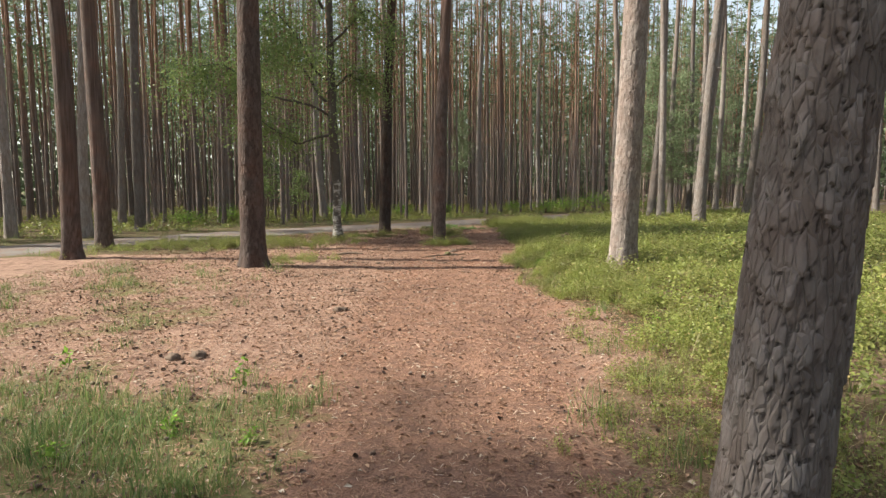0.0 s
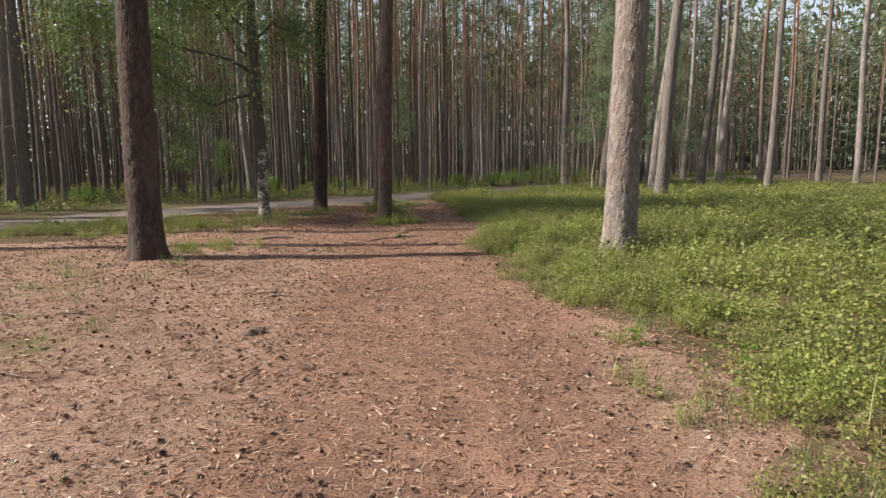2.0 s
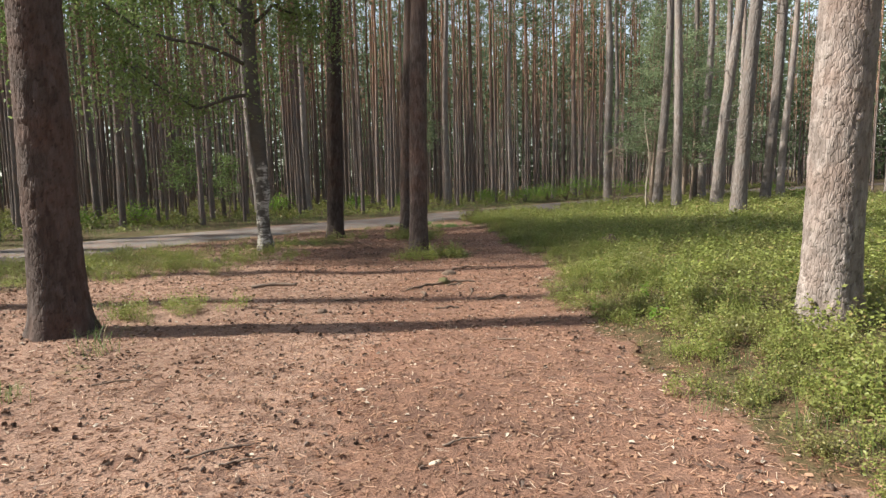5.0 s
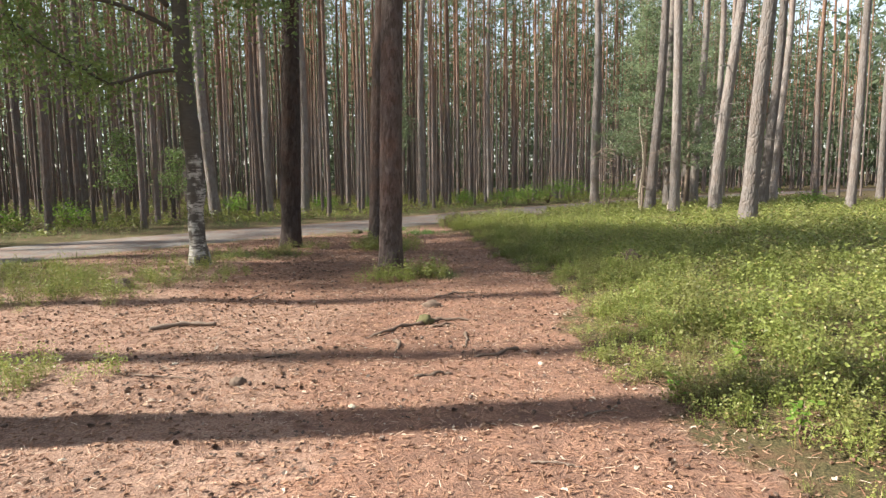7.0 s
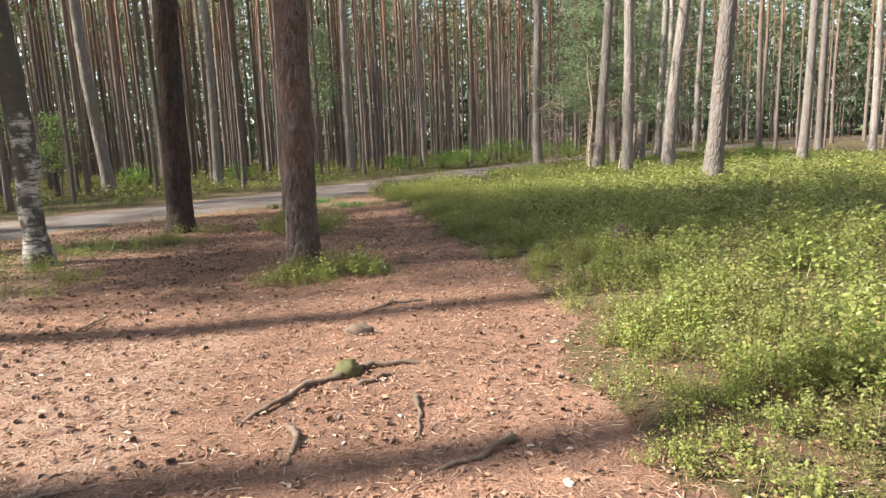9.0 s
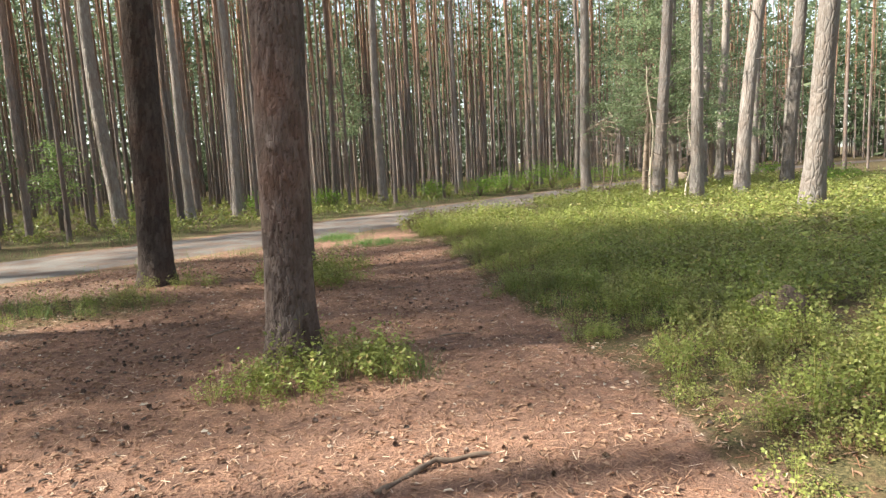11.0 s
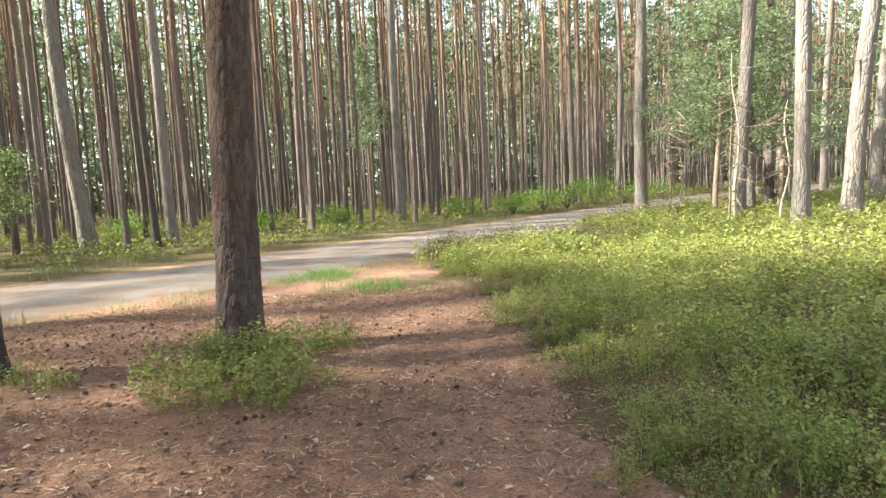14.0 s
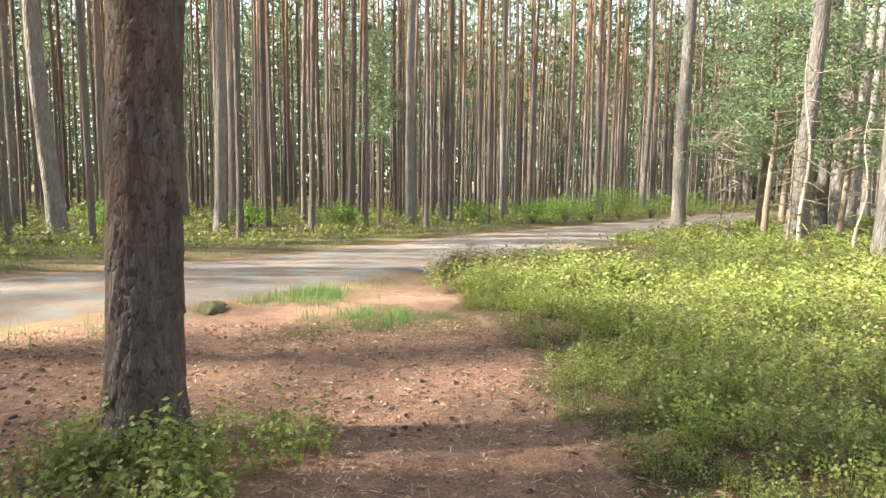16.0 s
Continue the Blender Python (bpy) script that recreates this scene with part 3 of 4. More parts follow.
# pines on both sides of the road and by the bend: x, y, diameter, lean
ROADSIDE = [
    (10.9, 39.4, 0.42, -0.017), (11.8, 35.3, 0.42, 0.035), (11.1, 31.7, 0.36, 0.007), (13.4, 32.8, 0.46, 0.055), (11.05, 27.1, 0.48, 0.05),
    (13.6, 37.5, 0.34, 0.02), (15.6, 38.5, 0.40, 0.02), (17.5, 36.0, 0.45, 0.05), (19.9, 33.7, 0.36, 0.03), (21.5, 41.0, 0.42, 0.02),
    (25.0, 42.5, 0.30, 0.0), (30.0, 43.5, 0.40, 0.02), (29.5, 39.5, 0.40, 0.01), (22.0, 47.0, 0.36, 0.03), (26, 49.5, 0.4, 0.0),
    (15.2, 38.8, 0.34, 0.0), (17.6, 40.4, 0.36, 0.01),
    (-7.3, 38.5, 0.45, -0.02), (-4.9, 39.0, 0.32, -0.02), (-3.4, 40.5, 0.36, -0.02), (-3.7, 44.0, 0.28, 0.0), (-0.64, 40.0, 0.17, 0.0),
    (0.45, 43.2, 0.24, 0.0), (2.63, 43.9, 0.36, 0.0), (4.3, 46.3, 0.30, 0.0), (8.1, 53.0, 0.36, 0.0), (-11.1, 44.0, 0.26, 0.0),
    (-13.8, 41.0, 0.4, 0.0), (-13.5, 35.0, 0.30, 0.0), (-6.2, 46.5, 0.3, 0.0), (12.0, 50.0, 0.3, 0.0), (16.5, 54.5, 0.34, 0.0),
]
for x, y, dia, lean in ROADSIDE:
    pine(x, y, dia, "slender pine with orange upper trunk near the forest road", "roadside pines", 1.05, None, (lean, 0.0) if abs(lean) > 0.011 else (0, 0), dia > 0.31)
    taken.append((x, y, 1.3))

# the wood beyond the road and the open wood around
def grow(n, box, gap, seed, ok):
    g = np.random.default_rng(seed)
    out = []
    px = g.uniform(box[0], box[1], n)
    py = g.uniform(box[2], box[3], n)
    keep = ok(px, py)
    near = np.array(taken)
    need = np.where(near[:, 2] < 1.5, np.maximum(near[:, 2], gap), near[:, 2]) ** 2
    px, py = px[keep], py[keep]
    clear = [bool(np.all((near[:, 0] - x) ** 2 + (near[:, 1] - y) ** 2 > need)) for x, y in zip(px, py)]
    mine = np.empty((0, 2))
    for x, y, free in zip(px, py, clear):
        if free and np.all(np.hypot(mine[:, 0] - x, mine[:, 1] - y) > gap):
            mine = np.vstack([mine, (x, y)])
            out.append((x, y))
    taken.extend((x, y, gap) for x, y in out)
    return out


def wood_ok(x, y):
    r = road_side(x, y)
    return (r > 4.4) & (r < 75) & ~((x > -27) & (y < 17.5)) & ~((x < -9.5) & (y < 30.5) & (x > -30))


def open_ok(x, y):
    r = road_side(x, y)
    return (r < -5.5) & (x > 14.5) & (y > 9)


near_wood = grow(5200, (-34, 46, 20, 78), 1.5, 5, wood_ok)
near_wood.sort(key=lambda p: math.hypot(p[0] - 1, p[1] - 18))
for k, (x, y) in enumerate(near_wood[:270]):
    d = 0.115 + 0.12 * ((k * 0.618) % 1) ** 1.3
    pine(x, y, d, "thin straight plantation pine among bilberry undergrowth", "plantation pines", 0.92 + 0.16 * ((k * 0.371) % 1))
for x, y in grow(160, (14.5, 60, 9, 60), 4.6, 8, open_ok):
    pine(x, y, 0.26 + 0.14 * ((x * 7.3) % 1), "tall pine in the open wood over bilberry bushes", "open wood pines", 1.05)
# shade trees off the walk to the west and behind
SHADE = [(-14.5, 1.3), (-17, 0.2), (-12.5, -0.4), (-19.5, 1.5), (-16, -1.8), (-22, 0.5), (-19, -3), (-24, -4), (-11, -5), (-5, -8), (3, -9), (9, -5), (12, 1), (15, 5), (-25, 2.5),
         (-13.5, 0.7), (-17.5, 1.6), (-15.6, 0.4), (-11.6, 0.8), (-18.6, 0.4), (-20.6, 0.0), (-14.4, -0.9), (-17.0, 21.6), (-17.5, 19.8), (-17.8, 23.4), (-20.5, 20.9), (-23, 19.8), (-19.5, 19.2), (-26, 21.5), (-22.5, 23.4), (-12.6, 26.2), (-20, 26.6), (-16, 31.5), (-25, 30),
         (-21.2, 25.3), (-22.4, 27.2), (-15.6, 22.8), (-12.9, 22.9), (-15.5, 2.4), (-19, 2.3), (-12.5, 2.2)]
for x, y in SHADE:
    pine(x, y, 0.38, "tall mature pine beside the clearing", "clearing pines", 1.05, None, (0, 0), True, y < 4 or (21 < y < 24 and x > -19) or (25.25 < y < 27.3 and x < -21))
    taken.append((x, y, 1.5))

# far woods: trunks and crowns joined
far_pts = near_wood[270:] + grow(5200, (-75, 120, 30, 130), 1.75, 12, wood_ok)
far_pts = np.array(far_pts + grow(2600, (30, 115, -20, 72), 2.1, 14, lambda x, y: road_side(x, y) < -6))


def build_far_woods():
    g = np.random.default_rng(21)
    n = len(far_pts)
    base = np.stack([far_pts[:, 0], far_pts[:, 1], gz(far_pts[:, 0], far_pts[:, 1]) - 0.2], -1)
    ax = trunk_axis(20, (0, 0), (0.1, 0.05), (1, 2), 8)
    tv, tq, tc = tube(ax, trunk_radius(ax[:, 2], 0.088, 20, 0.2), 6)
    s = g.uniform(0.65, 1.3, n)
    sc = np.stack([s, s, g.uniform(0.9, 1.15, n)], -1)
    v, q = scatter(tv, tq, base, turns(g.uniform(0, 6.28, n), g.normal(0, 0.012, n), g.normal(0, 0.012, n)), sc)
    tagged(new("far_trunks", mesh_np("far_trunks", v, q, MAT_BARK, True)), "dense rows of far thin pine trunks", "woods", kind="stuff")
    per, tufts = 22, 7
    c = np.repeat(base, per, 0)
    u = g.uniform(0, 1, len(c)) ** 0.8
    deep_in = np.repeat(sstep(52, 80, np.hypot(base[:, 0], base[:, 1] - 15)), per)
    low = 8.5 - 6.5 * deep_in
    c[:, 2] += low + (20.5 - low) * u
    rad = 1.9 * (1.1 - u) * np.sqrt(g.uniform(0, 1, len(c)))
    a = g.uniform(0, 6.283, len(c))
    c[:, 0] += rad * np.cos(a)
    c[:, 1] += rad * np.sin(a)
    c = np.repeat(c, tufts, 0) + g.normal(0, 0.22, (len(c) * tufts, 3))
    m = turns(g.uniform(0, 6.283, len(c)), g.normal(-0.2, 0.6, len(c)), g.uniform(0, 3.14, len(c)))
    sc = np.stack([g.uniform(0.35, 0.75, len(c)), g.uniform(0.1, 0.22, len(c)), np.ones(len(c))], -1)
    v, f = scatter(BLADE_V, BLADE_F, c, m, sc)
    tagged(new("far_crowns", mesh_np("far_crowns", v, f, MAT_NEEDLES)), "hazy green crowns of the far pine wood", "woods", kind="stuff")


build_far_woods()


def build_wood_edge():
    """A deep belt of foliage that closes the wood all round."""
    g = np.random.default_rng(77)
    n = 150000
    a = g.uniform(0, 6.283, n)
    rad = g.uniform(88, 132, n)
    c = np.stack([5 + rad * np.cos(a), 20 + rad * np.sin(a), -1 + 25 * g.uniform(0, 1, n) ** 1.25 + 2 * np.sin(a * 40) + 1.5 * np.sin(a * 93)], -1)
    m = turns(g.uniform(0, 6.283, n), g.normal(-0.3, 0.6, n), g.uniform(0, 3.14, n))
    sc = np.stack([g.uniform(1.0, 2.2, n), g.uniform(0.4, 0.9, n), np.ones(n)], -1)
    v, f = scatter(BLADE_V, BLADE_F, c, m, sc)
    tagged(new("wood_edge", mesh_np("wood_edge", v, f, MAT_NEEDLES)), "distant green wall of forest", "woods", kind="stuff")


build_wood_edge()


# ---------------------------------------------------------------- birch by the road
def leafy_cloud(name, spots, per, spread, size, mat, seed, droop=0.5):
    g = np.random.default_rng(seed)
    c = np.repeat(np.asarray(spots, float), per, 0)
    n = len(c)
    c = c + g.normal(0, 1, (n, 3)) * np.asarray(spread)
    m = turns(g.uniform(0, 6.283, n), g.normal(droop, 0.5, n), g.normal(0, 0.7, n))
    v, f = scatter(LEAF_V, LEAF_F, c, m, g.uniform(0.7, 1.3, n) * size)
    return mesh_np(name, v, f, mat)


def build_birch():
    tree = stand("birch_tree", -3.5, 20.85, "old birch with dark mottled trunk, pale scarred base and drooping limbs", "tree")
    z = np.array([-0.3, 0, 0.3, 0.8, 1.4, 2.0, 2.6, 3.4, 4.4, 5.6, 7, 9, 11, 13.5])
    x = np.array([0.06, 0.05, 0.03, 0.0, 0.04, 0.02, -0.02, -0.05, -0.06, -0.08, -0.1, -0.1, -0.1, -0.1])
    r = np.array([0.22, 0.19, 0.155, 0.14, 0.145, 0.15, 0.155, 0.145, 0.135, 0.12, 0.1, 0.075, 0.05, 0.02])
    zz = np.linspace(-0.3, 13.5, 120)
    rr = np.interp(zz, z, r) * (1 + 0.06 * np.sin(zz * 11) + 0.05 * np.sin(zz * 5.3 + 1))
    v, q, c = tube(np.stack([np.interp(zz, z, x), 0.05 * np.sin(zz), zz], -1), rr, 18)
    part("trunk", mesh_np("trunk", v, [q, c], MAT_BIRCH, True), tree, "dark mottled bark, pale and scarred low down")
    limbs = [((-0.1, 0, 4.0), (-1.6, -0.5, 4.5), (-3.3, -0.8, 5.6), (-4.4, -0.8, 5.2)), ((-0.1, 0, 3.3), (-1.0, -0.4, 3.2), (-1.9, -0.6, 3.5), (-2.9, -0.7, 4.4)),
             ((-0.2, 0, 5.0), (-0.8, 0.2, 6.0), (-1.9, 0.4, 7.4), (-2.8, 0.4, 7.2)), ((-0.2, 0, 6.2), (0.6, -0.3, 7.0), (1.4, -0.4, 7.2), (2.0, -0.5, 6.6)),
             ((-0.2, 0, 4.6), (-1.2, 0.8, 5.6), (-2.3, 1.3, 6.6), (-3.4, 1.4, 6.2)), ((-0.2, 0, 4.9), (0.4, 0.4, 5.3), (0.9, 0.5, 5.4), (1.4, 0.6, 5.1)),
             ((-0.3, 0, 7.5), (-1.2, -0.6, 8.6), (-2.2, -0.9, 9), (-3.3, -1, 8.3)), ((-0.3, 0, 8.2), (0.4, 0.7, 9.2), (1.1, 1.2, 9.6), (1.8, 1.5, 9)),
             ((-0.25, 0, 9.8), (-0.7, 0.6, 11), (-1.3, 0.9, 11.8), (-1.9, 1.1, 11.6)), ((-0.2, 0, 10.5), (0.2, -0.7, 11.6), (0.8, -1.1, 12.2), (1.3, -1.3, 12))]
    spots = []
    g = np.random.default_rng(4)
    for k, ctrl in enumerate(limbs):
        c = np.array(ctrl, float)
        s = np.linspace(0, 1, 14)
        p = np.stack([np.interp(s, np.linspace(0, 1, 4), c[:, i]) for i in range(3)], -1)
        p += np.stack([0.07 * np.sin(s * 13 + k), 0.07 * np.cos(s * 11 + k), 0.13 * np.sin(s * 9 + k)], -1)
        bits = [tube(p, 0.042 * (1 - 0.85 * s) + 0.004, 6)]
        for j in range(9):
            a = p[5 + j]
            d = g.normal(0, 0.35, 3)
            d[2] = -g.uniform(0.25, 0.9) if j > 2 else g.uniform(-0.2, 0.3)
            tw = np.stack([a, a + d * 0.5 + (0, 0, 0.1), a + d])
            bits.append(tube(tw, [0.012, 0.008, 0.004], 4))
            spots += [a + d * w for w in (0.4, 0.7, 1.0)] + [a]
        v, f = join(bits)
        limb = part("limb", mesh_np("limb", v, f, MAT_BIRCH, True), tree)
        own = spots[-36:]
        if k == 0:
            own = own + [np.array([-4.5 + g.normal(0, 0.5), -0.7 + g.normal(0, 0.3), 5.6 - abs(g.normal(0, 0.9))]) for _ in range(26)]
        part("leaf_spray", leafy_cloud("leaf_spray", own, 60, (0.26, 0.26, 0.3), 0.09, MAT_BIRCHLEAF, 6 + k), limb, "hanging small green birch leaves")
    spots = []
    for k in range(70):
        spots.append(np.array([g.uniform(-3.4, 0.4), g.normal(0, 0.8), g.uniform(3.0, 6.5)]))
    for k in range(260):
        a, w = g.uniform(0, 6.283), g.uniform(0.2, 1.0)
        spots.append(np.array([-1.3 + 3.2 * w * math.cos(a), 0.5 + 2.6 * w * math.sin(a), g.uniform(5.0, 13.5)]))
    part("crown", leafy_cloud("birch_crown", spots, 60, (0.3, 0.3, 0.3), 0.09, MAT_BIRCHLEAF, 6), tree, "hanging small green birch leaves")


build_birch()


# ---------------------------------------------------------------- young soft-needled trees, saplings, bushes
def soft_tree(x, y, h, reach, seed, label, lo=0.12, leaf=None):
    g = np.random.default_rng(seed)
    tree = stand("young_tree", x, y, label, "tree")
    ax = trunk_axis(h, (0, 0), (0.1, 0.1), (seed, 2), 14)
    v, q, c = tube(ax, 0.012 + 0.009 * h * (1 - np.clip(ax[:, 2] / h, 0, 1)), 8)
    part("trunk", mesh_np("trunk", v, [q, c], MAT_TWIG, True), tree)
    spots, bits = [], []
    for i in range(int(h * 7)):
        u = (i + g.uniform()) / int(h * 7)
        z, a = h * (lo + (0.97 - lo) * u), g.uniform(0, 6.283)
        ln = reach * (1.1 - u) * g.uniform(0.5, 1.1)
        s = np.linspace(0, 1, 4)
        p = np.stack([np.cos(a) * ln * s, np.sin(a) * ln * s, z + 0.25 * ln * np.sin(s * 2.2) - 0.1 * s], -1)
        bits.append(tube(p, 0.014 * (1.1 - s), 4))
        for w in np.linspace(0.25, 1, max(3, int(ln * 5))):
            spots.append([np.cos(a) * ln * w, np.sin(a) * ln * w, z + 0.25 * ln * math.sin(w * 2.2) - 0.1 * w])
    v, f = join(bits)
    tagged(part("limb_work", mesh_np("limbs", v, f, MAT_TWIG, True), tree), kind="stuff")
    part("crown", leafy_cloud("soft_crown", spots, 22, (0.22, 0.22, 0.10), 0.105, leaf or MAT_SOFT, seed, 0.2), tree, "feathery light green foliage")


soft_tree(13.6, 39.4, 12.5, 3.0, 11, "young larch with feathery light green foliage by the road", 0.16)
soft_tree(16.2, 42.0, 13.5, 3.2, 12, "young larch with feathery green foliage by the road bend", 0.12)
soft_tree(20.2, 45.2, 12.5, 3.0, 13, "young larch with feathery green foliage by the road bend", 0.12)
soft_tree(12.3, 37.2, 9.5, 2.3, 17, "young larch with thin light green sprays among the pines", 0.22)
soft_tree(13.9, 36.3, 8.5, 2.2, 18, "young larch with thin light green sprays among the pines", 0.2)
soft_tree(1.4, 44.8, 7.5, 1.2, 14, "thin young tree with sparse green foliage under pines", 0.4)
soft_tree(-9.3, 33.5, 3.6, 1.4, 15, "young rowan with spreading light green leaves beyond the road", 0.35, MAT_BIRCHLEAF)
soft_tree(-8.1, 36.0, 3.0, 1.2, 16, "young rowan with light green leaves beyond the road", 0.3, MAT_BIRCHLEAF)


def sapling(x, y, h, r, seed, pale):
    g = np.random.default_rng(seed)
    e = stand("bare_sapling", x, y, "thin bare sapling with twiggy dead branches" if not pale else "thin pale dead stem with bare twigs", "sapling")
    ax = trunk_axis(h, (g.uniform(-0.03, 0.03), 0), (0.08, 0.05), (seed, 1), 12)
    v, f = join([tube(ax, r * (1.15 - np.clip(ax[:, 2] / h, 0, 1)), 6)])
    part("stem", mesh_np("stem", v, f, MAT_PALE if pale else MAT_TWIG, True), e)
    v, f = join(dead_limbs(h, seed, 34, 0.12, 0.95, 0.9, 0.02))
    tagged(part("twig_work", mesh_np("twigs", v, f, MAT_TWIG, True), e), kind="stuff")


for x, y, h, r, seed, pale in ((10.4, 33.2, 4.2, 0.045, 3, True), (11.4, 32.8, 3.0, 0.03, 4, True), (9.8, 35.0, 3.2, 0.025, 5, False), (9.55, 35.1, 2.9, 0.025, 6, False), (11.0, 34.5, 3.8, 0.03, 7, False)):
    sapling(x, y, h, r, seed, pale)


def bush(x, y, w, h, seed, label):
    g = np.random.default_rng(seed)
    e = stand("green_bush", x, y, label, "bush", "roadside bushes")
    bits, spots = [], []
    for i in range(16):
        a, ln = g.uniform(0, 6.283), g.uniform(0.3, 1.0)
        tip = np.array([math.cos(a) * w * ln, math.sin(a) * w * ln, h * (1.1 - 0.5 * ln) * g.uniform(0.7, 1.1)])
        p = np.stack([(0, 0, -0.05), tip * (0.35, 0.35, 0.6), tip])
        bits.append(tube(p, [0.012, 0.008, 0.004], 4))
        spots += [tip * (u, u, u ** 0.8) for u in (0.5, 0.7, 0.85, 1.0)]
    v, f = join(bits)
    tagged(part("stem_work", mesh_np("stems", v, f, MAT_TWIG, True), e), kind="stuff")
    part("foliage", leafy_cloud("bush_leaves", spots, 15, (0.26, 0.26, 0.15), 0.085, MAT_BUSH, seed, 0.2), e, "bright green leaves")


for k, (x, y, w, h) in enumerate([(7.2, 43.6, 0.85, 1.0), (10.4, 46.2, 1.3, 1.7), (12.2, 47.5, 1.2, 1.5), (14.6, 49.5, 1.3, 1.4), (-2.6, 40.5, 0.6, 0.8), (4.9, 43.9, 0.6, 0.9), (-6.5, 40.0, 0.7, 0.9), (9.0, 45.3, 0.9, 1.1),
                                  (-11.0, 33.0, 0.9, 0.9), (-12.5, 31.0, 0.8, 0.8), (0.0, 42.8, 0.5, 0.9), (17.8, 51.6, 1.2, 1.3), (24.5, 46.0, 0.8, 0.8), (20.3, 36.5, 0.7, 0.6)]):
    bush(x, y, w, h, 50 + k, "bright green leafy bush at the wood's edge")


# ---------------------------------------------------------------- undergrowth
WIDE_V = np.array([(0, 0, 0), (0.5, 0.36, 0.07), (1, 0, -0.04), (0.5, -0.36, 0.07)], float)
TRI_V = np.array([(0, 0, 0), (0.8, 0.42, 0.05), (0.95, -0.35, 0)], float)


def berry_template(seed, stems, per, size, w=0.2, h=0.24, tri=False):
    """A mounded clump of sprigs, leafy towards their tops."""
    g = np.random.default_rng(seed)
    a, out = g.uniform(0, 6.283, stems), np.sqrt(g.uniform(0, 1, stems)) * w
    foot = np.stack([0.5 * out * np.cos(a), 0.5 * out * np.sin(a), np.zeros(stems)], -1)
    tall = h * (0.6 + 0.75 * g.uniform(0, 1, stems) ** 1.8) * (1 - 0.4 * (out / w) ** 2)
    tip = np.stack([out * np.cos(a), out * np.sin(a), tall], -1)
    u = np.tile(np.linspace(0.0, 1.0, per) ** 0.75, stems) * 0.66 + 0.34 + g.uniform(-0.05, 0.05, stems * per)
    k = np.repeat(np.arange(stems), per)
    n = len(k)
    c = foot[k] + (tip - foot)[k] * u[:, None] + g.normal(0, 0.018, (n, 3)) * (1, 1, 0.5)
    m = turns(np.tile(np.arange(per) * 2.4, stems) + g.uniform(0, 1.2, n) + a[k], g.normal(-0.25, 0.45, n), g.normal(0, 0.45, n))
    d = tip - foot
    side = np.stack([-np.sin(a), np.cos(a), np.zeros(stems)], -1) * 0.002
    if tri:
        v, f = scatter(TRI_V, BLADE_F, c, m, g.uniform(0.7, 1.3, n) * size)
        sv = np.stack([foot - side, foot + side, foot + d * 0.95], 1).reshape(-1, 3)
        sf = BLADE_F + 3 * np.arange(stems)[:, None]
    else:
        v, f = scatter(WIDE_V, LEAF_F, c, m, g.uniform(0.7, 1.3, n) * size)
        sv = np.stack([foot - side, foot + side, foot + d * 0.95 + side * 0.4, foot + d * 0.95 - side * 0.4], 1).reshape(-1, 3)
        sf = LEAF_F + 4 * np.arange(stems)[:, None]
    return np.concatenate([v, sv]), np.concatenate([f, sf + len(v)])


def plant(name, spots, templates, seed, mat, label, category, lo=0.7, hi=1.3):
    g = np.random.default_rng(seed)
    spots = np.asarray(spots)
    vs, fs, o = [], [], 0
    pick = g.integers(0, len(templates), len(spots))
    for i, (tv, tf) in enumerate(templates):
        p = spots[pick == i]
        if not len(p):
            continue
        place = np.stack([p[:, 0], p[:, 1], gz(p[:, 0], p[:, 1]) - 0.01], -1)
        n = len(p)
        s = g.uniform(lo, hi, n) * (1 + 0.33 * waves(p[:, 0] + 2, p[:, 1], 0.36))
        if p.shape[1] > 2:
            s = s * p[:, 2]
        v, f = scatter(tv, tf, place, turns(g.uniform(0, 6.283, n), g.normal(0, 0.08, n), g.normal(0, 0.08, n)), s)
        vs.append(v)
        fs.append(f + o)
        o += len(v)
    return tagged(new(name, mesh_np(name, np.concatenate(vs), np.concatenate(fs), mat)), label, category, kind="stuff")


def field(n, box, seed, density):
    """Random places in a box kept with a chance given by density(x, y)."""
    g = np.random.default_rng(seed)
    x, y = g.uniform(box[0], box[1], n), g.uniform(box[2], box[3], n)
    keep = (g.uniform(0, 1, n) < density(x, y)) & (np.abs(road_side(x, y)) > 2.15)
    return np.stack([x[keep], y[keep]], -1)


def blob(x, y, cx, cy, rx_, ry_):
    return 1 - sstep(0.6, 1.1, np.hypot((x - cx) / rx_, (y - cy) / ry_) + 0.15 * waves(x * 3, y * 3))


def right_bed(x, y):
    w = waves(x, y, 0.45) + 0.5 * waves(x + 3, y, 0.16)
    e = x - rim(y) + 0.28 * w - 0.05
    into = np.maximum(sstep(0.0, 0.45, e), 0.34 * sstep(0.1, 0.35, x - np.interp(y, PATH_Y, PATH_X)) * (w > 0.05))
    gaps = sstep(-0.75, -0.1, w + 0.15 + 0.28 * sstep(6, 10, y) + 0.22 * sstep(3, 5, x))
    thin = 0.6 + 0.4 * sstep(4, 7, y) + 0.3 * sstep(-0.2, 0.5, w)
    return into * gaps * np.clip(thin, 0, 1) * (road_side(x, y) < -2.2)


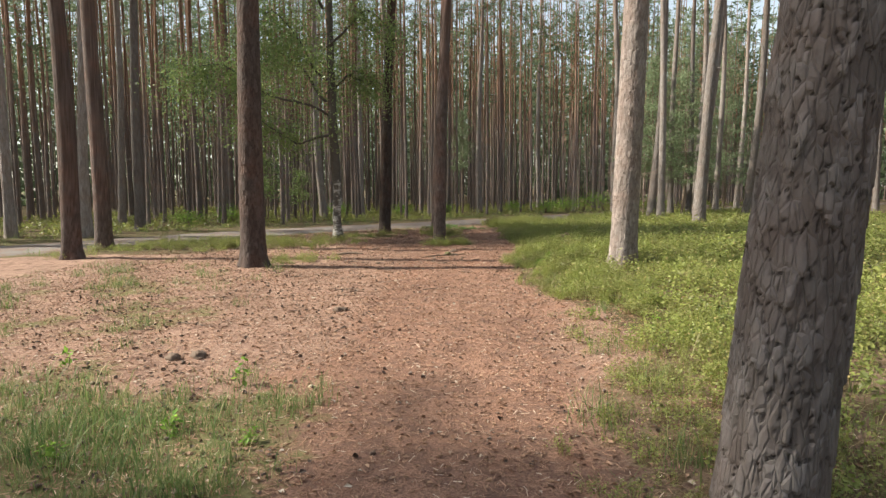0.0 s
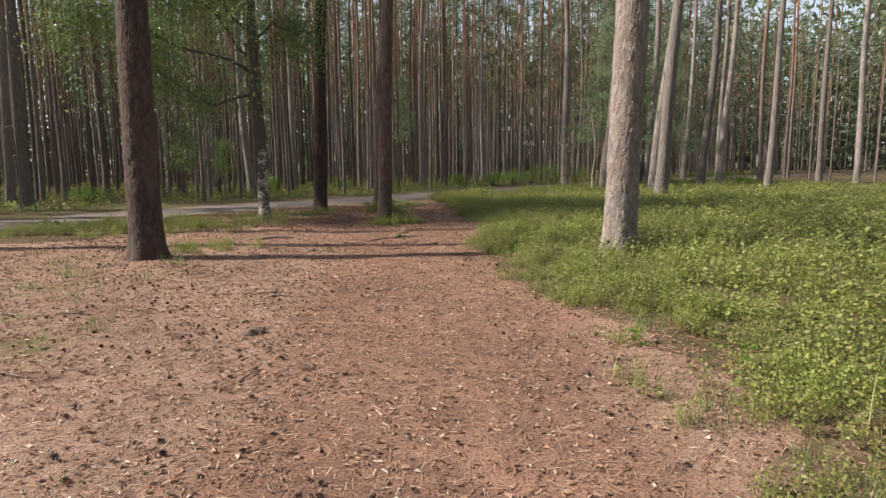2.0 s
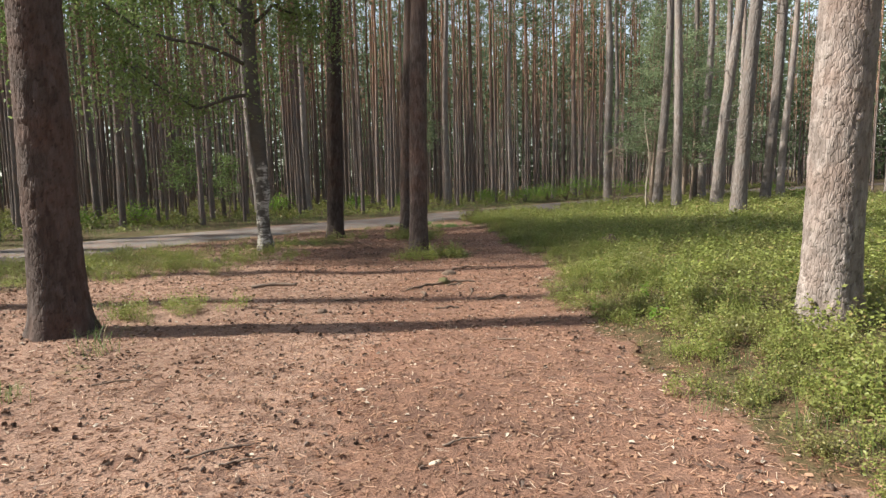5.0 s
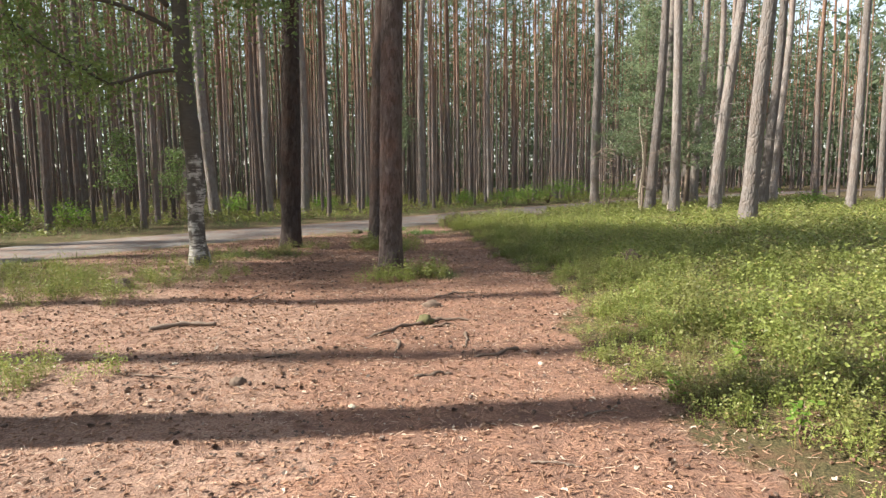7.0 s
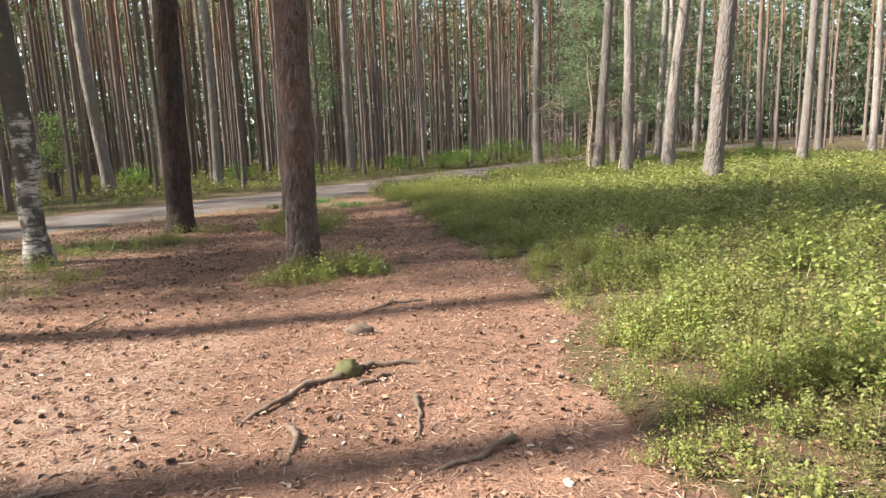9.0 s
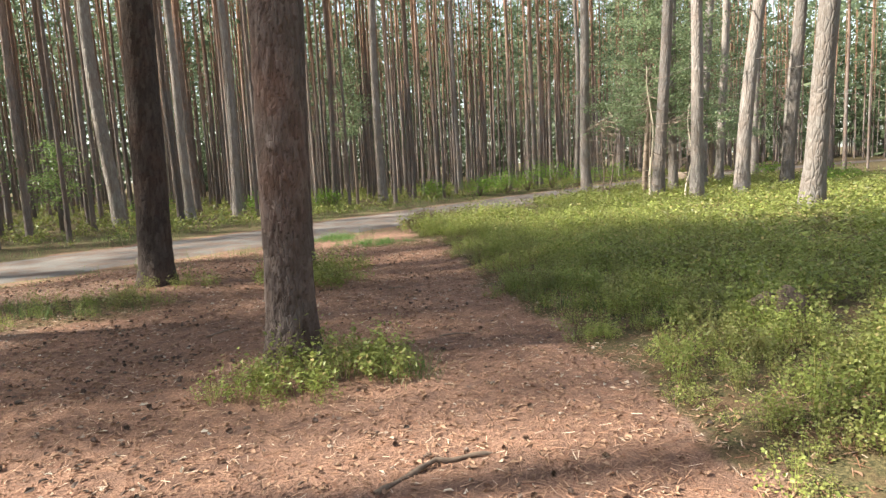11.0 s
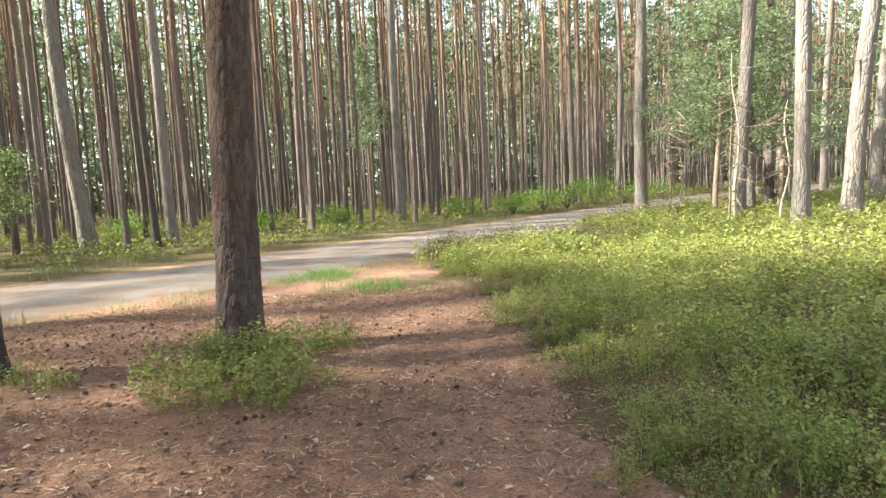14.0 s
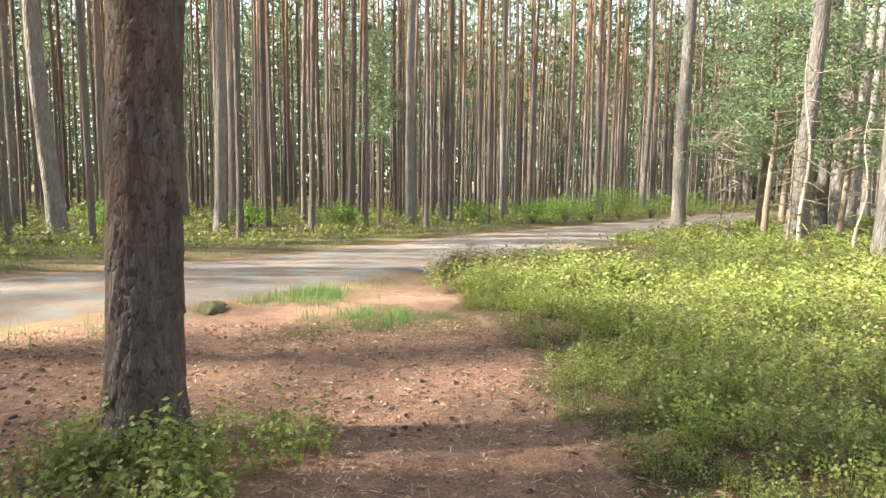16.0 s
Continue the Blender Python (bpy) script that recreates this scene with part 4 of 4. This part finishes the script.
def left_beds(x, y):
    d = blob(x, y, -6.0, 18.6, 3.4, 2.3) * 1.1
    for cx, cy, a, b, k in ((-3.1, 13.9, 0.85, 0.5, 1.3), (-3.2, 19.6, 1.2, 0.9, 0.6), (-3.6, 21.0, 0.9, 0.6, 0.6), (-0.05, 18.75, 0.62, 0.75, 1.0),
                            (-8.8, 17.2, 1.0, 0.9, 0.8), (-0.05, 23.15, 0.75, 1.0, 1.4), (0.1, 23.6, 0.75, 0.5, 1.0), (-2.9, 22.2, 1.3, 0.7, 0.55), (-1.6, 23.0, 0.6, 0.5, 0.5), (-9, 15.2, 1, 0.6, 0.5), (-2.3, 22.9, 0.6, 0.5, 0.4)):
        d = np.maximum(d, k * blob(x, y, cx, cy, a, b))
    return d


def bed_band(lo, hi):
    """The bed within a span of distances from the path's edge."""
    def density(x, y):
        e = x - np.interp(y, PATH_Y, PATH_X)
        return right_bed(x, y) * (e > lo) * (e <= hi)
    return density


def taper(p):
    """Places with a size that grows from the bed's rim inwards."""
    e = p[:, 0] - np.interp(p[:, 1], PATH_Y, PATH_X)
    return np.c_[p, 0.62 + 0.38 * sstep(0.1, 1.3, e + 0.3 * waves(p[:, 0], p[:, 1], 0.3))]


B_NEAR = [berry_template(s, 13, 10, 0.023, 0.16, 0.25) for s in (1, 2, 3, 8)]
B_MID = [berry_template(s, 10, 7, 0.035, 0.2, 0.26) for s in (14, 15, 16)]
B_FAR = [berry_template(s, 9, 7, 0.052, 0.28, 0.27, True) for s in (4, 5)]
B_WOOD = [berry_template(s, 7, 5, 0.07, 0.3, 0.2, True) for s in (6, 7)]
plant("bilberry_bushes", np.concatenate([taper(field(5600, (0.6, 4.3, 2, 31), 31, bed_band(-1, 1.7))), np.pad(field(3600, (-10, 1.2, 12, 25.5), 32, left_beds), ((0, 0), (0, 1)), constant_values=0.85)]),
      B_NEAR, 33, MAT_BERRY, "low bilberry bushes with small bright green leaves", "bilberry", 0.6, 1.3)
plant("bilberry_bushes", field(4300, (2, 8, 0.5, 31), 30, bed_band(1.6, 5.0)), B_MID, 29, MAT_BERRY, "thick low bilberry bushes with green leaves", "bilberry", 0.6, 1.4)
plant("bilberry_bushes", field(8800, (5.5, 25, 0, 46), 34, lambda x, y: bed_band(4.8, 40)(x, y) * np.where(x > 18, 0.5, 1)), B_FAR, 35, MAT_BERRY,
      "spreading bed of sunlit green bilberry bushes", "bilberry", 0.6, 1.5)
plant("bilberry_bushes", field(14500, (-30, 40, 22, 72), 36, lambda x, y: sstep(2.6, 4.5, road_side(x, y)) * (0.35 + 0.4 * (waves(x, y, 1.5) > -0.1)) * (1 - 0.6 * sstep(12, 30, road_side(x, y)))),
      B_WOOD, 37, MAT_BERRY, "green bilberry undergrowth beneath the plantation pines", "bilberry", 0.7, 1.5)


S_T = [berry_template(s, 14, 10, 0.033, 0.22, 0.33) for s in (11, 12, 13)]
plant("lingonberry_bushes", field(1400, (-1.6, 1.2, 17, 25), 38, lambda x, y: np.maximum(np.maximum(0.75 * blob(x, y, -0.02, 18.75, 0.5, 0.65), 1.4 * blob(x, y, 0.38, 18.85, 0.34, 0.45)), np.maximum(blob(x, y, -0.1, 23.1, 0.72, 0.95), 0.8 * blob(x, y, 0.2, 23.7, 0.6, 0.4))) * 0.42),
      S_T, 39, MAT_BERRY, "glossy lingonberry tufts round the pine's foot", "lingonberry", 0.5, 1.15)
plant("bilberry_bushes", field(700, (1.9, 5.5, 26.5, 30.5), 46, lambda x, y: blob(x, y, 3.4, 28.5, 1.5, 1.0) * 0.6), S_T, 47, MAT_BERRY, "taller bilberry bushes at the path's mouth", "bilberry", 0.9, 1.6)


plant("bilberry_bushes", field(900, (2.0, 5.2, 28.0, 33), 49, lambda x, y: np.maximum(blob(x, y, 2.9, 30.6, 0.9, 1.2), 0.35 * blob(x, y, 4.0, 29.2, 1.3, 0.9)) * 0.55), S_T, 50, MAT_DRY, "half-dry brownish bilberry bushes at the path's mouth", "bilberry", 0.7, 1.3)


def grass_template(seed, n, h, spread):
    g = np.random.default_rng(seed)
    c = np.c_[g.normal(0, spread, (n, 2)), np.zeros(n)]
    a = g.uniform(0, 6.283, n)
    tilt = g.normal(0, 0.85, n)
    hh = g.uniform(0.5, 1.2, n) * h
    d = np.stack([np.cos(a), np.sin(a), np.zeros(n)], -1)
    side = np.stack([-np.sin(a), np.cos(a), np.zeros(n)], -1) * 0.0020
    midp = c + d * (np.sin(tilt) * hh * 0.45)[:, None] + np.c_[np.zeros((n, 2)), hh * 0.6]
    tip = c + d * (np.sin(tilt) * hh * 1.1)[:, None] + np.c_[np.zeros((n, 2)), hh * 0.92]
    v = np.stack([c - side, c + side, midp + side * 0.8, midp - side * 0.8, tip], 1).reshape(-1, 3)
    o = np.arange(n)[:, None] * 5
    tri = np.concatenate([o + np.array([[0, 1, 2]]), o + np.array([[0, 2, 3]]), o + np.array([[3, 2, 4]])])
    return v, tri


G_T = [grass_template(s, 32, 0.15, 0.085) for s in (1, 2, 3)]


def near_grass(x, y):
    w = waves(x, y, 0.35)
    a = sstep(0.3, 1.3, -x - 0.2 + 0.3 * w) * (1 - sstep(4.3, 5.2, y + 0.4 * w)) * np.clip(0.75 + 0.5 * w, 0, 1)
    b = sstep(2.2, 4.0, -x) * (1 - sstep(12, 15, y)) * np.clip(0.08 + 0.6 * w, 0, 0.55)
    c = sstep(0.1, 0.5, x - np.interp(y, PATH_Y, PATH_X)) * (1 - sstep(5.5, 8.5, y)) * np.clip(0.4 + 0.6 * w, 0, 1)
    d = np.maximum(0.7 * blob(x, y, 0.5, 18.6, 0.55, 0.6), 0.35 * blob(x, y, -2.7, 22.1, 1.5, 0.9))
    d = np.maximum(d, np.maximum(blob(x, y, 0.16, 16.42, 0.13, 0.12), 0.6 * blob(x, y, 0.75, 16.5, 0.3, 0.12)))
    return np.maximum(np.maximum(np.maximum(a, b), c), d)


def verge_grass(x, y):
    r = road_side(x, y)
    near = sstep(-4.2, -2.5, r) * (r < 0) * (0.6 - 0.5 * sstep(0.4, 1.2, 1 - np.abs(x - 1.4)))
    near = np.maximum(near, blob(x, y, 0.1, 28.4, 1.1, 0.9) * 0.9)
    return np.maximum(near, (r > 0) * (1 - sstep(3.5, 7, r)) * 0.9)


def bed_grass(x, y):
    return right_bed(x, y) * 0.6 * np.clip(0.25 + waves(x, y, 1.3), 0, 1)


plant("grass", np.concatenate([field(6000, (-8, 4, 0.6, 23.5), 41, near_grass), field(1300, (-5.5, 0.3, 0.6, 5.6), 48, near_grass), field(1900, (0.8, 6, 1, 28), 42, bed_grass)]), G_T, 43, MAT_GRASS, "tufts of thin green and straw-coloured grass", "grass", 0.6, 1.3)
plant("grass", field(1500, (-2.2, 2.2, 26.4, 30.6), 40, lambda x, y: np.maximum(blob(x, y, -0.05, 28.6, 1.0, 0.8), 0.35 * blob(x, y, 1.0, 27.0, 1.0, 0.5)) * 0.8), G_T, 28, MAT_LUSH, "patch of lush green grass at the road's edge", "grass", 0.6, 1.1)
plant("grass", field(12000, (-18, 26, 14, 56), 44, verge_grass), [grass_template(s, 18, 0.17, 0.12) for s in (6, 7)], 45, MAT_GRASS, "grassy verge along the forest road", "grass", 0.6, 1.3)


# ---------------------------------------------------------------- litter on the floor
def flat_litter(name, n, box, seed, density, tv, tf, sx, sy, mat, label, lift=0.006):
    g = np.random.default_rng(seed)
    p = field(n, box, seed + 1, density)
    k = len(p)
    place = np.stack([p[:, 0], p[:, 1], gz(p[:, 0], p[:, 1]) + g.uniform(0.002, lift, k)], -1)
    m = turns(g.uniform(0, 6.283, k), g.normal(0, 0.14, k), g.normal(0, 0.3, k))
    sc = np.stack([g.uniform(*sx, k), g.uniform(*sy, k), np.ones(k) * 0.02], -1)
    v, f = scatter(tv, tf, place, m, sc)
    tagged(new(name, mesh_np(name, v, f, mat)), label, "litter", kind="stuff")


def bare(x, y):
    return (1 - 0.6 * sstep(0.0, 0.5, x - rim(y)) - 0.4 * sstep(1.2, 2.2, x - rim(y))) * (1 - 0.8 * np.clip(left_beds(x, y), 0, 1)) * (road_side(x, y) < -2.3)


NEEDLE_V = np.array([(-0.5, -0.5, 0), (0.5, -0.5, 0), (0.5, 0.5, 0), (-0.5, 0.5, 0)], float)
FLAKE_V = np.array([(-0.5, -0.3, 0), (0.1, -0.5, 0.5), (0.5, 0.1, 0), (0.2, 0.5, 0.4), (-0.4, 0.4, 0.2)], float)
FLAKE_F = np.array([(0, 1, 2), (0, 2, 3), (0, 3, 4)])
flat_litter("fallen_needles", 205000, (-6.5, 3.8, 1.2, 27), 51, bare, NEEDLE_V, LEAF_F, (0.03, 0.075), (0.0024, 0.005), MAT_STRAW, "fallen orange-brown pine needles", 0.012)
flat_litter("litter_flakes", 60000, (-8, 3.8, 1.2, 27), 53, bare, FLAKE_V, FLAKE_F, (0.012, 0.05), (0.008, 0.03), MAT_CHIP, "scattered bark flakes and dry leaf scraps", 0.012)

MAT_CRUMB = leaf_material("bark_crumbs", (0.05, 0.035, 0.028), (0.17, 0.115, 0.09), 0.0, (0.30, 0.22, 0.17), 0.8)
flat_litter("bark_crumbs", 26000, (-7, 3.4, 2, 26), 57, lambda x, y: bare(x, y) * np.clip(0.3 + 0.8 * waves(x, y, 0.6) + 0.25 * waves(x, y, 0.17), 0, 1) * np.where(x < -0.6, 1, 0.35),
            FLAKE_V, FLAKE_F, (0.015, 0.05), (0.012, 0.03), MAT_CRUMB, "dark crumbs of bark and cone scales strewn over litter", 0.02)


def cone_template():
    """A small pine cone of overlapping scales."""
    pieces_v, pieces_f, o = [], [], 0
    for i in range(34):
        u = i / 33
        a, z = i * 2.4, u * 0.045
        r = 0.006 + 0.015 * math.sin(math.pi * (0.15 + 0.8 * u))
        m = turns(np.array([a]), np.array([-0.6]), np.array([0.0]))[0]
        v = LEAF_V * (r * 1.5, 0.022, 0.03)
        pieces_v.append(v @ m.T + (0, 0, z))
        pieces_f.append(LEAF_F + o)
        o += 4
    v = np.concatenate(pieces_v)
    ax = tube(np.array([(0, 0, 0), (0, 0, 0.02), (0, 0, 0.048)]), [0.008, 0.013, 0.004], 6)
    return np.concatenate([v, ax[0]]), [np.concatenate([np.concatenate(pieces_f), ax[1] + o]), ax[2] + o]


cv_, cf_ = cone_template()
CONE = mesh_np("pine_cone", cv_, cf_, MAT_CONE)


def cone_spots(n, seed):
    return field(n, (-6.5, 1.6, 2, 25), seed, lambda x, y: bare(x, y) * np.clip(0.35 + 0.5 * waves(x, y, 0.5) - 0.35 * (np.abs(x - 0.1) < 0.9), 0, 1))


spots = cone_spots(900, 61)
spots = spots[np.argsort(np.abs(spots[:, 0] + 0.8) + 0.12 * spots[:, 1])]
g = np.random.default_rng(62)
for x, y in spots[:220]:
    ob = new("pine_cone", CONE)
    s = g.uniform(0.55, 0.9)
    ob.matrix_world = Matrix.Translation((x, y, gz1(x, y) + 0.014)) @ Euler((math.pi / 2 + g.normal(0, 0.25), 0, g.uniform(0, 6.283))).to_matrix().to_4x4() @ Matrix.Scale(s, 4)
    tagged(ob, "dry brown pine cone lying in needle litter", "pine cone", "fallen cones")
far_c = np.concatenate([spots[220:], cone_spots(4200, 63)])
k = len(far_c)
CV = cv_[:136]
v, f = scatter(CV, cf_[0][:34], np.stack([far_c[:, 0], far_c[:, 1], gz(far_c[:, 0], far_c[:, 1]) + 0.014], -1), turns(g.uniform(0, 6.283, k), np.full(k, 1.57), g.uniform(0, 6, k)), g.uniform(0.5, 0.85, k))
tagged(new("scattered_cones", mesh_np("scattered_cones", v, f, MAT_CONE)), "many small dry cones strewn over the litter", "pine cones", kind="stuff")


def stick(name, pts, r0, r1, mat, label, category, seed=1, seg=7, group=""):
    """A bent twig or root along ground places (x, y, lift)."""
    p = np.array(pts, float)
    s = np.linspace(0, 1, max(8, 5 * len(p)))
    t = np.linspace(0, 1, len(p))
    xyz = np.stack([np.interp(s, t, p[:, i]) for i in range(3)], -1)
    g = np.random.default_rng(seed)
    xyz[:, :2] += g.normal(0, 0.006, (len(s), 2))
    xyz[:, 2] += gz(xyz[:, 0], xyz[:, 1])
    r = (r0 + (r1 - r0) * s) * (1 + 0.25 * np.sin(s * 23 + seed)) * (0.72 if name == "surface_root" else 1)
    xyz[:, 2] += (0.008 * np.sin(s * 17 + seed) - 0.006) * (name == "surface_root")
    v, q, c = tube(xyz, r, seg)
    return tagged(new(name, mesh_np(name, v, [q, c], mat, True)), label, category, group)


# surface roots round the old stump in the path
stick("surface_root", [(0.12, 15.5, 0.02), (-0.1, 15.42, 0.025), (-0.25, 15.2, 0.03), (-0.5, 14.98, 0.0)], 0.03, 0.018, MAT_ROOT, "weathered brown root snaking over the path", "root", 1)
stick("surface_root", [(0.12, 15.35, 0.0), (0.28, 15.36, 0.025), (0.4, 15.42, 0.03)], 0.02, 0.018, MAT_ROOT, "short mossy root beside the old stump", "root", 2)
stick("surface_root", [(0.2, 15.62, 0.03), (0.42, 15.62, 0.03), (0.7, 15.55, 0.0)], 0.032, 0.015, MAT_ROOT, "weathered brown root snaking over the path", "root", 3)
stick("surface_root", [(0.5, 15.1, 0.02), (0.48, 14.8, 0.01), (0.36, 14.4, 0.0)], 0.026, 0.01, MAT_ROOT, "thin bent root lying in the path", "root", 4)
stick("surface_root", [(0.4, 14.25, 0.0), (0.62, 14.3, 0.02), (0.86, 14.42, 0.03), (0.86, 14.5, 0.0)], 0.014, 0.028, MAT_ROOT, "weathered brown root end in the path", "root", 5)
stick("surface_root", [(-0.1, 13.75, 0.0), (0.1, 13.82, 0.02), (0.2, 13.85, 0.0)], 0.02, 0.02, MAT_ROOT, "grey worn root poking from the path", "root", 6)
stick("surface_root", [(0.4, 17.0, 0.0), (0.7, 17.2, 0.025), (1.05, 17.25, 0.0)], 0.02, 0.02, MAT_ROOT, "worn root crossing the path", "root", 7)
stick("surface_root", [(-0.2, 14.5, 0.0), (-0.16, 14.75, 0.03), (-0.2, 14.9, 0.0)], 0.02, 0.03, MAT_ROOT, "stubby worn root in the path", "root", 8)
stick("fallen_stick", [(-1.9, 17.2, 0.01), (-1.78, 17.6, 0.03)], 0.012, 0.008, MAT_TWIG, "thin dead stick lying on needle litter", "stick", 9)
stick("fallen_stick", [(-2.6, 15.6, 0.02), (-2.3, 15.75, 0.03), (-2.0, 15.7, 0.02)], 0.028, 0.02, MAT_TWIG, "pale bent piece of branch on needle litter", "stick", 10)
for i, (x, y, a, ln) in enumerate([(-1.7, 9.9, 0.5, 0.4), (-1.5, 9.8, 0.4, 0.25), (-1.6, 9.3, 0.3, 0.3), (-0.3, 9.9, 0.3, 0.3), (-2.2, 14.0, -0.2, 0.5), (-1.4, 14.4, 0.3, 0.4), (0.9, 12.8, 0.1, 0.25), (-3.1, 7.2, -0.3, 0.5),
                                   (0.4, 12.2, -0.4, 0.25), (1.1, 19.4, 0.1, 0.3), (0.6, 19.7, 1.8, 0.2), (0.9, 21.9, 0.1, 0.2), (-2.8, 11.2, 0.4, 0.4), (-1.2, 6.9, 1.2, 0.3), (-3.4, 9.0, 0.1, 0.35), (-0.9, 20.2, 0.9, 0.35)]):
    stick("fallen_twig", [(x, y, 0.01), (x + 0.5 * ln * math.cos(a), y + 0.5 * ln * math.sin(a) + 0.02, 0.018), (x + ln * math.cos(a), y + ln * math.sin(a), 0.01)], 0.008, 0.004, MAT_TWIG, "thin brown twig fallen on the litter", "twig", 20 + i, 5, "fallen twigs")


def lump(name, x, y, w, d, h, mat, label, category, seed):
    g = np.random.default_rng(seed)
    bm = bmesh.new()
    bmesh.ops.create_icosphere(bm, subdivisions=3, radius=1)
    for q in bm.verts:
        n = noise.noise(q.co * 2.1 + Vector((seed, 0, 0))) * 0.4 + noise.noise(q.co * 5 + Vector((0, seed, 0))) * 0.3 + noise.noise(q.co * 13 + Vector((0, seed, 3))) * 0.16
        q.co *= 1 + n
        q.co = Vector((q.co.x * w, q.co.y * d, max(q.co.z, -0.3) * h))
    me = bpy.data.meshes.new(name)
    bm.to_mesh(me)
    bm.free()
    me.materials.append(mat)
    for p in me.polygons:
        p.use_smooth = True
    ob = new(name, me)
    ob.location = (x, y, gz1(x, y))
    ob.rotation_euler = (0, 0, g.uniform(0, 6.283))
    return tagged(ob, label, category)


lump("old_stump", 0.15, 15.55, 0.10, 0.075, 0.085, MAT_MOSS, "small rotten stump with green moss in the path", "stump", 3)
lump("old_stump", 0.3, 16.42, 0.11, 0.06, 0.07, MAT_ROOT, "low mossy stump remains among needle litter", "stump", 4)
lump("old_stump", -3.85, 18.2, 0.24, 0.18, 0.12, MAT_ROOT, "dark rotten stump at the edge of the bilberries", "stump", 5)
lump("wood_chunk", -1.34, 8.2, 0.1, 0.07, 0.05, MAT_ROOT, "dark chunk of rotten wood on the needle litter", "wood", 6)
lump("wood_chunk", -1.41, 13.84, 0.06, 0.05, 0.05, MAT_ROOT, "small dark chunk of wood on the needle litter", "wood", 7)
lump("old_stump", -2.5, 5.7, 0.07, 0.06, 0.06, MAT_ROOT, "crumbled piece of stump in dry litter", "stump", 8)
lump("old_stump", -2.3, 5.8, 0.09, 0.07, 0.06, MAT_ROOT, "crumbled piece of stump in dry litter", "stump", 9)
lump("dead_wood", 3.7, 18.7, 0.24, 0.15, 0.26, MAT_ROOT, "dark dead wood among the bilberry bushes", "wood", 10)
lump("old_stump", -0.74, 27.7, 0.25, 0.14, 0.1, MAT_MOSS, "low mossy stump by the road's grassy edge", "stump", 12)


def seedling(x, y, h, seed, mat, label):
    g = np.random.default_rng(seed)
    e = stand("seedling", x, y, label, "plant", "seedlings")
    z = np.linspace(-0.02, h, 6)
    v, q, c = tube(np.stack([0.02 * np.sin(z * 12), 0.015 * np.cos(z * 9), z], -1), 0.004 * (1.2 - z / h), 5)
    part("stem", mesh_np("stem", v, [q, c], MAT_TWIG, True), e)
    n = 26
    p = np.c_[g.normal(0, 0.03, (n, 2)), g.uniform(0.2, 1.0, n) * h]
    v, f = scatter(LEAF_V, LEAF_F, p, turns(g.uniform(0, 6.283, n), g.normal(0.1, 0.4, n), g.normal(0, 0.4, n)), g.uniform(0.04, 0.075, n))
    part("foliage", mesh_np("seedling_leaves", v, f, mat), e)


for k, (x, y, h) in enumerate([(-1.62, 4.95, 0.24), (-1.2, 3.75, 0.1), (-3.25, 5.3, 0.16), (-1.75, 3.9, 0.12), (-2.2, 3.4, 0.14), (1.75, 7.2, 0.16), (2.3, 6.6, 0.18), (1.6, 13.0, 0.16), (1.9, 12.2, 0.2), (2.3, 13.4, 0.2)]):
    seedling(x, y, h, 70 + k, MAT_BUSH, "small bright green seedling in the litter")
for k, (x, y) in enumerate([(-1.05, 4.9), (-0.8, 10.9), (-1.9, 9.2), (-0.55, 13.2), (0.95, 14.0), (1.6, 15.7), (-2.0, 14.3), (-0.35, 9.7)]):
    lump("wood_chip", x, y, 0.035, 0.02, 0.012, MAT_PALE, "pale chip of wood on the needle litter", "wood", 80 + k)

lump("root_plate", 18.2, 44.0, 0.6, 0.4, 0.6, MAT_TWIG, "pale weathered root plate of a fallen tree", "stump", 90)
